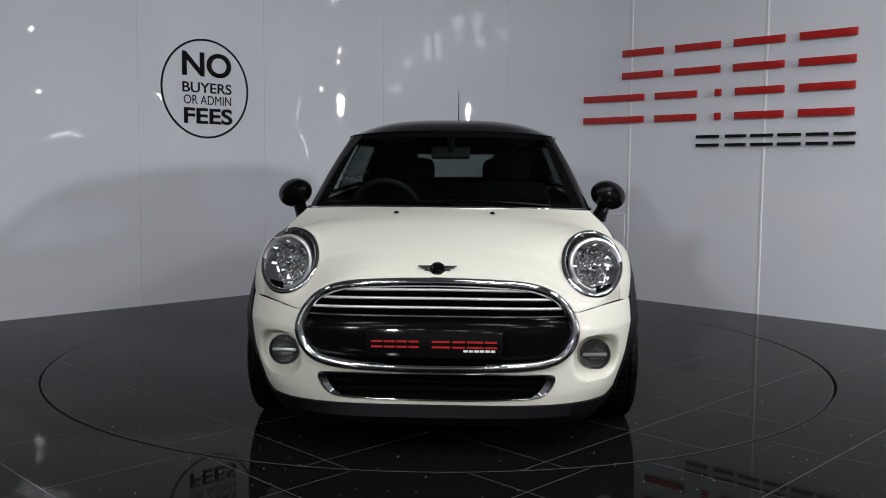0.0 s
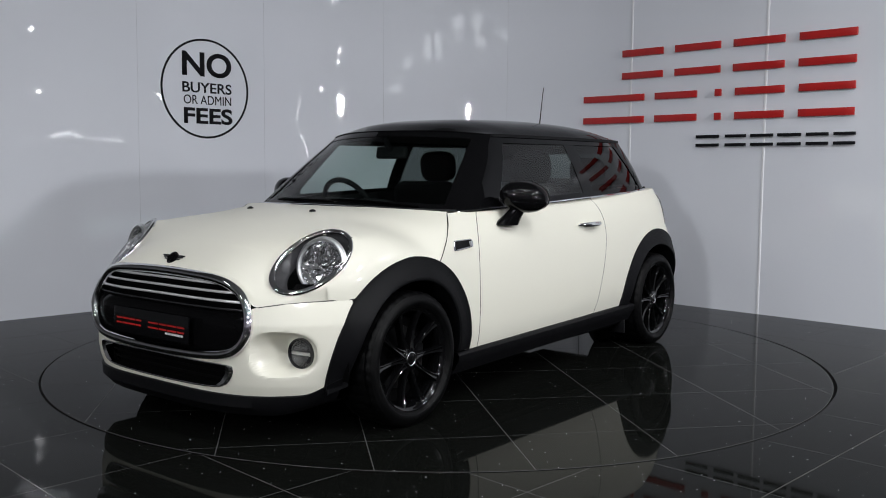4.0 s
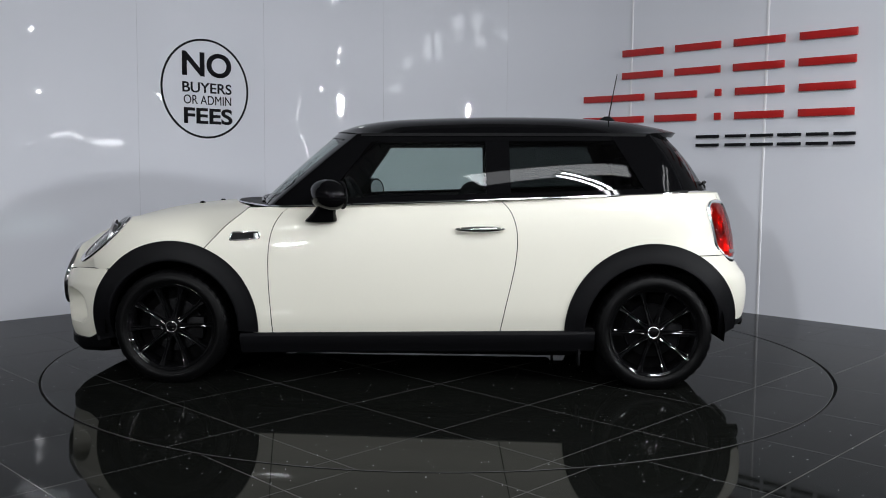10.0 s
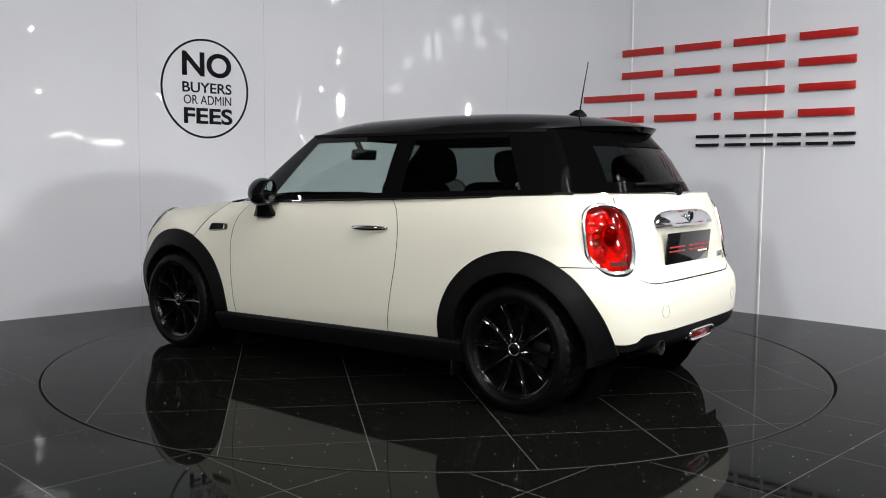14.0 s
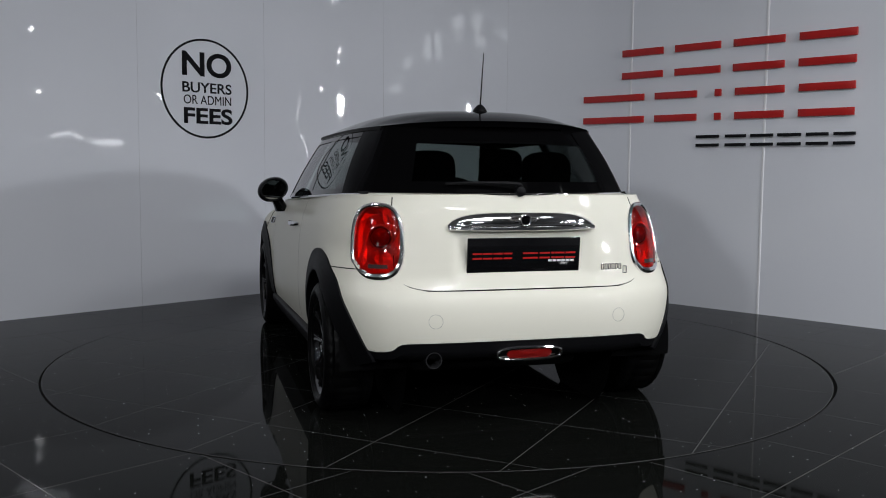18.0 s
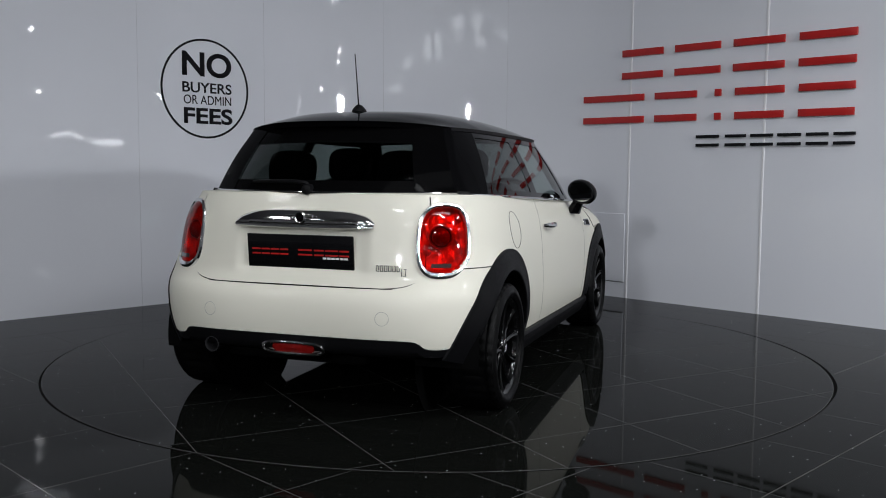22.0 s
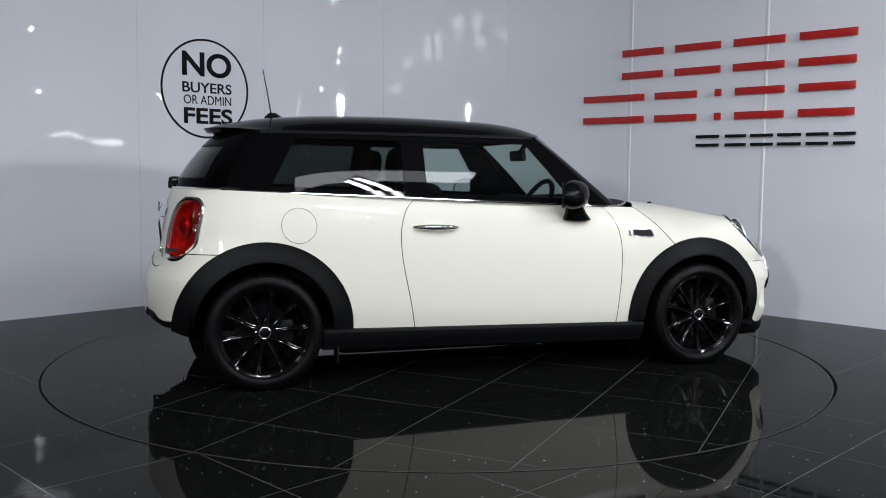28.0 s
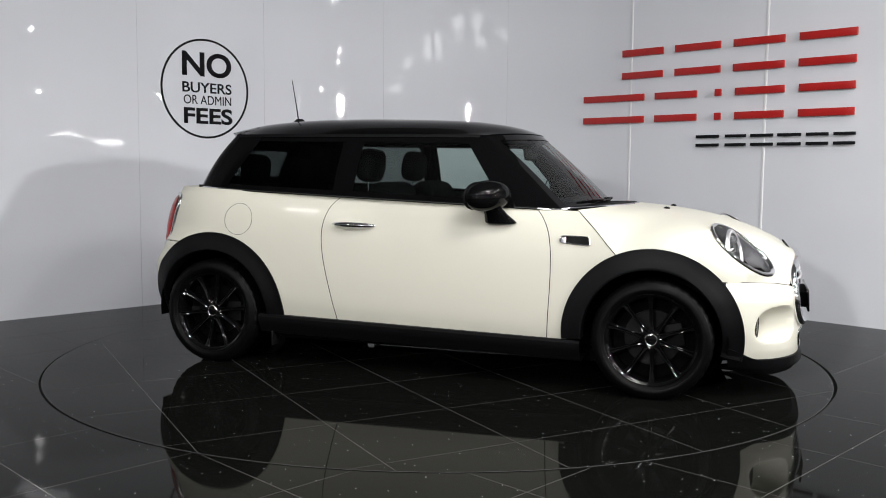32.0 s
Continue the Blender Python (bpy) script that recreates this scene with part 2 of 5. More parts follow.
def catmull(pts, n, closed=False):
    """n points on a smooth curve through pts, even in parameter."""
    P = [Vector(p) for p in pts]
    m = len(P)
    out = []
    span = m if closed else m - 1
    for k in range(n):
        t = k / (n if closed else n - 1) * span
        i = min(int(t), span - 1)
        f = t - i
        if closed:
            a, b, c, d = P[(i - 1) % m], P[i % m], P[(i + 1) % m], P[(i + 2) % m]
        else:
            b, c = P[i], P[i + 1]
            a = P[i - 1] if i else b * 2 - c
            d = P[i + 2] if i + 2 < m else c * 2 - b
        out.append(0.5 * ((2 * b) + (c - a) * f + (2 * a - 5 * b + 4 * c - d) * f * f + (3 * b - a - 3 * c + d) * f ** 3))
    return out


def tube(path, r, n=8, closed=False, flat=1.0, up=(0, 0, 1), bm=None):
    """A round or flattened bar along a path; flat scales it along up."""
    P = [Vector(p) for p in path]
    m = len(P)
    rows = []
    for i, p in enumerate(P):
        a = P[(i - 1) % m] if (closed or i) else p
        b = P[(i + 1) % m] if (closed or i < m - 1) else p
        t = (b - a).normalized()
        s = t.cross(Vector(up))
        s = s.normalized() if s.length > 1e-6 else Vector((1, 0, 0))
        u = s.cross(t).normalized()
        rr = r(i / max(1, m - 1)) if callable(r) else r
        rows.append([p + s * rr * math.cos(k * math.tau / n) + u * rr * flat * math.sin(k * math.tau / n) for k in range(n)])
    b = grid(rows, close_u=closed, close_v=True, bm=bm)
    if not closed:
        b.verts.ensure_lookup_table()
        for row in (rows[0], rows[-1]):
            b.faces.new([b.verts.new(p) for p in row])
        bmesh.ops.remove_doubles(b, verts=b.verts, dist=1e-6)
    return b


def lathe(profile, n=32, axis="x"):
    """Turns a profile of (along, radius) round the axis."""
    rows = []
    for a, r in profile:
        row = []
        for k in range(n):
            c, s = math.cos(k * math.tau / n) * r, math.sin(k * math.tau / n) * r
            row.append({"x": (a, c, s), "y": (c, a, s), "z": (c, s, a)}[axis])
        rows.append(row)
    bm = grid(rows, close_v=True)
    return bm


def interp(x, table):
    if x <= table[0][0]:
        return table[0][1]
    for (a, va), (b, vb) in zip(table, table[1:]):
        if x <= b:
            f = (x - a) / (b - a)
            return va + (vb - va) * f
    return table[-1][1]


def smooth_table(table, n=60):
    """A smoothed copy of a table (x, value)."""
    return [(p.x, p.y) for p in catmull([(a, b, 0) for a, b in table], n * (len(table) - 1) // 4 + 1)]


def step(t):
    t = max(0.0, min(1.0, t))
    return t * t * (3 - 2 * t)


def text_mesh(body, size, extrude, bold=0.0):
    c = bpy.data.curves.new("writing", "FONT")
    c.body, c.size, c.extrude, c.offset = body, size, extrude, bold
    c.align_x, c.align_y = "CENTER", "CENTER"
    ob = new("writing", c)
    me = bpy.data.meshes.new_from_object(ob.evaluated_get(bpy.context.evaluated_depsgraph_get()))
    bpy.data.objects.remove(ob)
    bm = bmesh.new()
    bm.from_mesh(me)
    bpy.data.meshes.remove(me)
    return bm


# ---- the room: wall with a rounded corner, floor, turntable, ceiling ----
WC, WR = Vector((-0.03, 1.11, 0)), 2.19


def wall_at(s):
    """Point and inward normal on the wall; s runs along it from the left end of the bend."""
    q = math.sqrt(0.5)
    L = WR * math.pi / 2
    if s < 0:
        n = Vector((-q, q, 0))
        p = WC + n * WR + Vector((q, q, 0)) * s
    elif s > L:
        n = Vector((q, q, 0))
        p = WC + n * WR + Vector((q, -q, 0)) * (s - L)
    else:
        a = math.pi * 0.75 - s / WR
        n = Vector((math.cos(a), math.sin(a), 0))
        p = WC + n * WR
    return p, -n


BEND = WR * math.pi / 2
FLOOR_Z = -0.0025
wall_back = tagged(new("wall_back"), "glossy white plastic-clad showroom wall with a rounded corner", "wall", kind="structure")


def wall_panel(s0, s1):
    g, th = 0.0006, 0.012
    n = 14 if (s1 > 0 and s0 < BEND) else 2
    rows = []
    for i in range(n + 1):
        s = s0 + g + (s1 - s0 - 2 * g) * i / n
        p, nn = wall_at(s)
        e = 0.0004 if i in (0, n) else 0.0
        out = p + nn * (-e)
        back = p - nn * th
        rows.append([(back.x, back.y, FLOOR_Z), (out.x, out.y, FLOOR_Z), (out.x, out.y, WALL_H), (back.x, back.y, WALL_H)])
    return part("panel", grid(rows), M_WALL, wall_back)


def wall_strip(s):
    """Raised jointing strip between two panels."""
    p, n = wall_at(s)
    t = Vector((-n.y, n.x, 0))
    prof = [(-0.011, -0.002), (-0.009, 0.003), (-0.003, 0.0045), (0.003, 0.0045), (0.009, 0.003), (0.011, -0.002)]
    rows = [[tuple(p + t * a + n * b + Vector((0, 0, z))) for a, b in prof] for z in (FLOOR_Z, WALL_H)]
    part("jointing_strip", grid(rows), M_TRIM, wall_back, "thin raised white jointing strip")


SEAMS = [-3.603, -2.403, -1.203, 0.0, 1.2, 2.4, BEND + 0.226, BEND + 1.465, BEND + 2.68, BEND + 3.9]
for a, b in zip(SEAMS, SEAMS[1:]):
    wall_panel(a, b)
for s in SEAMS[6:8]:
    wall_strip(s)

# floor bed, tiles and turntable
bm = bmesh.new()
bmesh.ops.create_grid(bm, x_segments=1, y_segments=1, size=24)
for v in bm.verts:
    v.co.z = FLOOR_Z - 0.00025
floor = tagged(part("floor", bm, M_GROUT), "polished black stone tile floor with pale grout lines", "floor", kind="structure")

TILE, GAP = 0.603, 0.0036


def tile_poly(cx, cy, a, half, z, clip=None):
    c, s = math.cos(a), math.sin(a)
    pts = [(cx + c * x - s * y, cy + s * x + c * y) for x, y in ((-half, -half), (half, -half), (half, half), (-half, half))]
    if clip:
        n = 128
        for k in range(n):
            b0 = (k + 0.5) * math.tau / n
            nx, ny = math.cos(b0), math.sin(b0)
            lim = clip * math.cos(math.pi / n)
            res = []
            for (x0, y0), (x1, y1) in zip(pts, pts[1:] + pts[:1]):
                d0, d1 = x0 * nx + y0 * ny - lim, x1 * nx + y1 * ny - lim
                if d0 <= 0:
                    res.append((x0, y0))
                if (d0 < 0 < d1) or (d1 < 0 < d0):
                    f = d0 / (d0 - d1)
                    res.append((x0 + (x1 - x0) * f, y0 + (y1 - y0) * f))
            pts = res
            if len(pts) < 3:
                return None
        clean = []
        for q in pts:
            if not clean or (abs(q[0] - clean[-1][0]) + abs(q[1] - clean[-1][1])) > 1e-5:
                clean.append(q)
        pts = clean
        if len(pts) < 3:
            return None
    bm = bmesh.new()
    m = Vector((sum(q[0] for q in pts) / len(pts), sum(q[1] for q in pts) / len(pts), 0))
    top, low = [], []
    for x, y in pts:
        v = Vector((x, y, 0))
        d = (m - v).normalized() * 0.0003
        top.append(bm.verts.new((x + d.x, y + d.y, z)))
        low.append(bm.verts.new((x, y, z - 0.0014)))
    bm.faces.new(top)
    n = len(pts)
    for i in range(n):
        bm.faces.new((top[i - 1], low[i - 1], low[i], top[i]))
    bmesh.ops.recalc_face_normals(bm, faces=bm.faces)
    return bm


# the floor's tiles lie at 45 degrees to the view
half = TILE / 2 - GAP / 2
c45 = math.sqrt(0.5)
me_tile = None
for i in range(-12, 13):
    for j in range(-12, 13):
        u, v = (i + 0.5) * TILE + 0.292, (j + 0.5) * TILE - 0.154
        cx, cy = c45 * (u - v), c45 * (u + v)
        if math.hypot(cx, cy) > 6.4 or math.hypot(cx, cy) < 1.75:
            continue
        p, n = wall_at(0 if cx < 0 else BEND)
        if (abs(cx) + cy) > 5.4:
            continue
        if me_tile is None:
            me_tile = part("tile", tile_poly(0, 0, 0, half, 0), M_TILE, floor, smooth=False)
            first = me_tile
            me_tile = me_tile.data
        else:
            first = new("tile", me_tile)
            first.parent = floor
        first.matrix_local = pose(cx, cy, FLOOR_Z, rz=45)

# the far field of tiles in one mesh
verts, faces = [], []
for i in range(-40, 41):
    for j in range(-40, 41):
        u, v = (i + 0.5) * TILE + 0.292, (j + 0.5) * TILE - 0.154
        cx, cy = c45 * (u - v), c45 * (u + v)
        if math.hypot(cx, cy) <= 6.4 or abs(cx) + cy > 5.4 or not (-14.5 < cx < 13.2 and -17.6 < cy < 4.0):
            continue
        n0 = len(verts)
        verts += [(cx + x * half * math.sqrt(2), cy + y * half * math.sqrt(2), FLOOR_Z) for x, y in ((1, 0), (0, 1), (-1, 0), (0, -1))]
        faces.append((n0, n0 + 1, n0 + 2, n0 + 3))
me = bpy.data.meshes.new("tile_field")
me.from_pydata(verts, [], faces)
me.materials.append(M_TILE)
field = new("tile_field", me)
field.parent = floor
tagged(field, "polished black stone tiles further off", kind="stuff")

turntable = tagged(new("turntable"), "round black tiled turntable level with the showroom floor", "turntable")
DISC_R = 2.262
part("deck", lathe([(-0.00025, 0.001), (-0.00025, DISC_R - 0.001), (-0.006, DISC_R)], 128, "z"), M_GROUT, turntable, "pale grout bed")
rows = [[(math.cos(a) * r, math.sin(a) * r, z) for r, z in ((DISC_R - 0.0005, -0.003), (DISC_R, -0.0012), (DISC_R + 0.002, -0.0012), (DISC_R + 0.003, -0.0034))]
        for a in [k * math.tau / 160 for k in range(160)]]
part("edge_seal", grid(rows, close_u=True), M_SEAL, turntable, "thin black edge ring")
rows = []
for k in range(160):
    a = k * math.tau / 160
    b = a if a < math.pi else a - math.tau
    w = 0.001 + 0.014 * step((b + 0.58) / 0.2) * step((1.5 - b) / 1.3) + 0.006 * max(0.0, -math.cos(a - 0.42)) ** 4
    rows.append([(math.cos(a) * r, math.sin(a) * r, z) for r, z in ((DISC_R + 0.001, -0.003), (DISC_R + 0.003, -0.0017), (DISC_R + 0.003 + w, -0.0017), (DISC_R + 0.004 + w, -0.003))])
part("turntable_joint", grid(rows, close_u=True), M_SEAL, floor, "thin black joint round the turntable")
DA = radians(47.4)
for i in range(-4, 4):
    for j in range(-4, 4):
        u, v = (i + 0.5) * TILE, (j + 0.5) * TILE
        cx, cy = math.cos(DA) * u - math.sin(DA) * v, math.sin(DA) * u + math.cos(DA) * v
        bm = tile_poly(cx, cy, DA, half, 0.0, DISC_R - 0.003)
        if bm:
            part("tile", bm, M_TILE, turntable, smooth=False)

# the rest of the showroom
ceiling = tagged(part("ceiling", box(-15, 13.8, -18, 4.5, CEIL, CEIL + 0.15), M_CEIL, smooth=False), "dark grey showroom ceiling", "ceiling", kind="structure")
for nm, bx in (("wall_left", (-15.2, -15, -18, 4.5)), ("wall_right", (13.6, 13.8, -18, 4.5)), ("wall_front", (-15.2, 13.8, -18.2, -18)), ("wall_rear", (-15.2, 13.8, 4.5, 4.7))):
    tagged(part(nm, box(*bx, -0.01, CEIL + 0.15), M_PLASTER, smooth=False), "plain grey plastered showroom wall", "wall", kind="structure")

# fittings for the mirrored panels and for the added unseen fill lamps
for lx, ly, lz, ll, lw, p, turn in LAMPS:
    e = tagged(new("hanging_and_fill_light"), "bright white hung panel light; those high up are added fill", "light", "panel lights of the showroom")
    e.matrix_world = pose(lx, ly, lz, rz=turn)
    hx, hy = ll / 2 + 0.02, lw / 2 + 0.02
    part("housing", box(-hx, hx, -hy, hy, -0.07, -0.0, 0.006), M_HOUSING, e)
    for sx in (-0.7, 0.7):
        part("wire", tube([(sx * hx, 0, -0.005), (sx * hx, 0, CEIL - lz)], 0.003, 6), M_BLACKSIGN, e)

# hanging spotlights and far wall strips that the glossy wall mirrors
for sx, sy, sz in SPOTS:
    e = tagged(new("pendant_spotlight"), "small bright spotlight hanging on a thin black stem", "light", "hanging spotlights")
    e.matrix_world = pose(sx, sy, sz)
    part("bulb", lathe([(-0.06, 0.0), (-0.05, 0.045), (0.0, 0.062), (0.05, 0.045), (0.06, 0.02)], 16, "z"), M_LED, e, "glowing bulb")
    part("stem", lathe([(0.055, 0.03), (0.12, 0.03), (0.125, 0.006), (CEIL - sz, 0.006)], 10, "z"), M_BLACKSIGN, e, "black stem")
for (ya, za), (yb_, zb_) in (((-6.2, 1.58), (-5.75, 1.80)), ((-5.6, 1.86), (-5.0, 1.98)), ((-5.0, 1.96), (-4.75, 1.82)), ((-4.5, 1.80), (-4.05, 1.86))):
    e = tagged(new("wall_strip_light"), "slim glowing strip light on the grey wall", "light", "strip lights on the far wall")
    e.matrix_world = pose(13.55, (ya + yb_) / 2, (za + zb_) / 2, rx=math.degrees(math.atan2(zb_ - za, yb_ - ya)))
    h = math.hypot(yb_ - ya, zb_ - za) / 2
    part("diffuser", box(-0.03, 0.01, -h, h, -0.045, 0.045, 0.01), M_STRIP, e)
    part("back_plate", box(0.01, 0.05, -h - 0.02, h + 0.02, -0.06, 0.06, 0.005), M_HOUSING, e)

# high windows in the far wall
for k, (xa, xb, za, zb_) in enumerate(((1.0, 2.2, 4.85, 5.5), (-0.55, 0.45, 5.0, 5.6), (-4.2, -2.7, 5.5, 5.98), (-7.05, -5.5, 5.76, 6.3),
                                      (-8.1, -6.7, 5.2, 5.68), (-13.2, -9.8, 6.12, 6.32), (-13.3, -10.4, 5.72, 6.02), (3.8, 4.8, 4.4, 4.8), (5.6, 7.2, 3.8, 4.2))):
    w = tagged(new("window_%d" % (k + 1)), "high daylit window in the grey far wall", "window", kind="structure")
    part("pane", box(xa, xb, -17.995, -17.985, za, zb_), M_DAYLIGHT, w, smooth=False)
    for a in ((xa - 0.05, xa, za - 0.05, zb_ + 0.05), (xb, xb + 0.05, za - 0.05, zb_ + 0.05), (xa, xb, za - 0.05, za), (xa, xb, zb_, zb_ + 0.05)):
        part("window_frame", box(a[0], a[1], -17.998, -17.96, a[2], a[3]), M_HOUSING, w, smooth=False)

# ---- signs on the wall ----


def wall_thing(bm, s, z, off=0.0):
    """Bends a flat mesh (x along the wall, y up, z out) on to the wall."""
    for v in bm.verts:
        p, n = wall_at(s + v.co.x)
        v.co = p + n * (v.co.z + off) + Vector((0, 0, z + v.co.y))
    return bm


sign = tagged(new("round_sign"), "round black-ringed fee notice lettered on the white wall", "sign")
rows = []
for k in range(72):
    a = k * math.tau / 72
    rows.append([(math.cos(a) * r, math.sin(a) * r, z) for r, z in ((0.401, 0.0), (0.401, 0.003), (0.419, 0.003), (0.419, 0.0))])
part("ring", wall_thing(grid(rows, close_u=True), -0.588, 1.80), M_BLACKSIGN, sign)
for body, s, z, w, h in (("NO", -0.575, 2.003, 0.47, 0.205), ("BUYERS", -0.575, 1.808, 0.47, 0.088), ("OR ADMIN", -0.572, 1.705, 0.455, 0.075), ("FEES", -0.567, 1.571, 0.465, 0.135)):
    bm = text_mesh(body, 1.0, 0.0, 0.026 if h > 0.1 else 0.014 if body == "BUYERS" else 0.0)
    xs, ys = [v.co.x for v in bm.verts], [v.co.y for v in bm.verts]
    fx, fy = w / (max(xs) - min(xs)), h / (max(ys) - min(ys))
    mx, my = (max(xs) + min(xs)) / 2, (max(ys) + min(ys)) / 2
    for v in bm.verts:
        v.co = Vector(((v.co.x - mx) * fx, (v.co.y - my) * fy, 0))
    bmesh.ops.triangulate(bm, faces=bm.faces[:], ngon_method="EAR_CLIP")
    ext = bmesh.ops.extrude_face_region(bm, geom=bm.faces[:])
    for v in [g for g in ext["geom"] if isinstance(g, bmesh.types.BMVert)]:
        v.co.z += 0.003
    part("lettering", wall_thing(bm, s, z, 0.001), M_BLACKSIGN, sign, smooth=False)


def bar_word(sign, s0, s1, z0, z1, cells, material, thick=0.018, stroke=0.2, rows3=False):
    """A word as plain raised bars: two level bars for each letter's place."""
    w = (s1 - s0)
    tot = sum(c for c, _ in cells)
    x = s0
    for c, gap in cells:
        cw = w * c / tot
        if not gap:
            hh = (z1 - z0)
            levels = ((0, stroke), (1 - stroke, 1)) if not rows3 else ((0.0, 0.8),)
            for a, b in levels:
                m = box(0, cw * 0.94, hh * a, hh * b, 0.006, 0.006 + thick, 0.002)
                bmesh.ops.subdivide_edges(m, edges=[e for e in m.edges if abs(e.verts[0].co.x - e.verts[1].co.x) > 0.05], cuts=4, use_grid_fill=True)
                part("bar", wall_thing(m, x, z0), material, sign)
        x += cw


logo = tagged(new("wall_logo"), "raised red and black bar lettering fixed to the white wall", "sign")
bar_word(logo, BEND + 0.143, BEND + 2.185, 1.937, 2.191, [(.43, 0), (.09, 1), (.44, 0), (.085, 1), (.45, 0), (.085, 1), (.455, 0)], M_RED, stroke=0.23)
bar_word(logo, BEND - 0.257, BEND + 2.185, 1.556, 1.805, [(.68, 0), (.07, 1), (.43, 0), (.14, 1), (.06, 0), (.12, 1), (.44, 0), (.09, 1), (.455, 0)], M_RED, stroke=0.23)
bar_word(logo, BEND + 0.883, BEND + 2.182, 1.34, 1.434, [(.22, 0), (.045, 1), (.19, 0), (.03, 1), (.2, 0), (.025, 1), (.2, 0), (.03, 1), (.18, 0), (.03, 1), (.17, 0)], M_BLACKSIGN, stroke=0.25)


# flat access hatch low in the rounded corner
hatch = tagged(new("access_hatch"), "flat white access hatch set low in the glossy wall", "hatch")
hm = box(0, 0.462, 0, 0.612, -0.004, 0.007, 0.0025, 1)
bmesh.ops.subdivide_edges(hm, edges=[e for e in hm.edges if abs(e.verts[0].co.x - e.verts[1].co.x) > 0.3], cuts=6, use_grid_fill=True)
part("hatch_door", wall_thing(hm, 3.176, 0.142), M_WALL, hatch)
for x0, x1, y0, y1 in ((-0.006, -0.001, 0, 0.612), (0, 0.462, -0.007, -0.001)):
    hm = box(x0, x1, y0, y1, 0.0, 0.003)
    bmesh.ops.subdivide_edges(hm, edges=[e for e in hm.edges if abs(e.verts[0].co.x - e.verts[1].co.x) > 0.3], cuts=6, use_grid_fill=True)
    part("hatch_gap", wall_thing(hm, 3.176, 0.142), M_CEIL, hatch, "dark gap line")
# ---- the car: x to its near side, y to its rear, z up ----
car = tagged(new("car"), "cream-white three-door hatchback with black roof and wheels on the turntable", "car")
HUB_F, HUB_R, HUB_Z, TYRE_R = -1.25, 1.25, 0.303, 0.300
YM = 0.9
T_W = smooth_table([(-0.06, 0.735), (0.0, 0.752), (0.03, 0.770), (0.08, 0.795), (0.15, 0.816), (0.25, 0.830), (0.40, 0.834), (0.50, 0.830), (0.60, 0.820), (0.68, 0.800), (0.78, 0.770)])
T_YF = smooth_table([(0.08, -1.90), (0.15, -1.95), (0.2, -1.965), (0.3, -1.972), (0.45, -1.972), (0.55, -1.966), (0.65, -1.946), (0.70, -1.930), (0.75, -1.900), (0.95, -1.72)])
T_YR = smooth_table([(0.15, 1.73), (0.25, 1.79), (0.35, 1.822), (0.45, 1.834), (0.53, 1.830), (0.58, 1.814), (0.62, 1.782), (0.66, 1.762), (0.72, 1.752), (0.80, 1.738), (0.90, 1.716), (0.98, 1.692), (1.06, 1.66)])


def belt(y):
    return 0.960 + 0.041 * y


def side_w(y, z):
    d = belt(max(-YM, min(YM, y))) - z
    f = max(0.0, min(1.0, (-0.40 - y) / 0.45))
    return interp(d, T_W) - 0.036 * f * f * (3 - 2 * f) * math.exp(-max(0, d) / 0.055)


def front_n(z):
    return interp(z, ((0.15, 3.6), (0.25, 4.0), (0.50, 4.1), (0.62, 3.4), (0.9, 3.2)))


def rear_n(z):
    return interp(z, ((0.3, 4.3), (0.62, 4.4), (0.72, 4.0), (1.0, 4.1)))


def wing(y, z):
    """The front wings stand out over the wheels."""
    return 1 + 0.036 * step((-0.82 - y) / 0.42) * step((y + 1.93) / 0.42) * step((z - 0.24) / 0.18)


def out(q, z):
    """Plan outline at height z: q 0 front centre, 1 to 2 the flank, 3 rear centre."""
    if q < 1:
        a = q * math.pi / 2
        n, w, yf = front_n(z), side_w(-YM, z), interp(z, T_YF)
        s, c = math.sin(a), math.cos(a)
        r = (abs(s) ** n + abs(c) ** n) ** (-1 / n)
        y = -YM - (-YM - yf) * r * c
        return Vector((w * r * s * wing(y, z), y, z))
    if q <= 2:
        y = -YM + (q - 1) * 2 * YM
        return Vector((side_w(y, z) * wing(y, z), y, z))
    a = (q - 2) * math.pi / 2
    n, w, yr = rear_n(z), side_w(YM, z), interp(z, T_YR)
    s, c = math.sin(a), math.cos(a)
    r = (abs(s) ** n + abs(c) ** n) ** (-1 / n)
    y = YM + (yr - YM) * r * s
    return Vector((w * r * c * (1 + 0.036 * step((y - 1.15) / 0.4) * step((1.86 - y) / 0.26) * step((0.80 - z) / 0.12)), y, z))


def q_y(y, z):
    """The outline's parameter at the station y."""
    if y < -YM:
        n, yf = front_n(z), interp(z, T_YF)
        v = min(1, (-YM - y) / (-YM - yf))
        u = max(0.0, 1 - v ** n) ** (1 / n)
        return math.atan2(u, v) / (math.pi / 2)
    if y <= YM:
        return 1 + (y + YM) / (2 * YM)
    n, yr = rear_n(z), interp(z, T_YR)
    v = min(1, (y - YM) / (yr - YM))
    u = max(0.0, 1 - v ** n) ** (1 / n)
    return 2 + math.atan2(v, u) / (math.pi / 2)


def q_x(x, z, rear):
    w = side_w(YM if rear else -YM, z)
    n = rear_n(z) if rear else front_n(z)
    u = min(1, x / w)
    v = max(0.0, 1 - u ** n) ** (1 / n)
    return 2 + math.atan2(v, u) / (math.pi / 2) if rear else math.atan2(u, v) / (math.pi / 2)


def flank(y, z):
    return out(q_y(y, z), z)


def face_f(x, z):
    p = out(q_x(abs(x), z, False), z)
    return Vector((x, p.y, z))


def face_r(x, z):
    p = out(q_x(abs(x), z, True), z)
    return Vector((x, p.y, z))


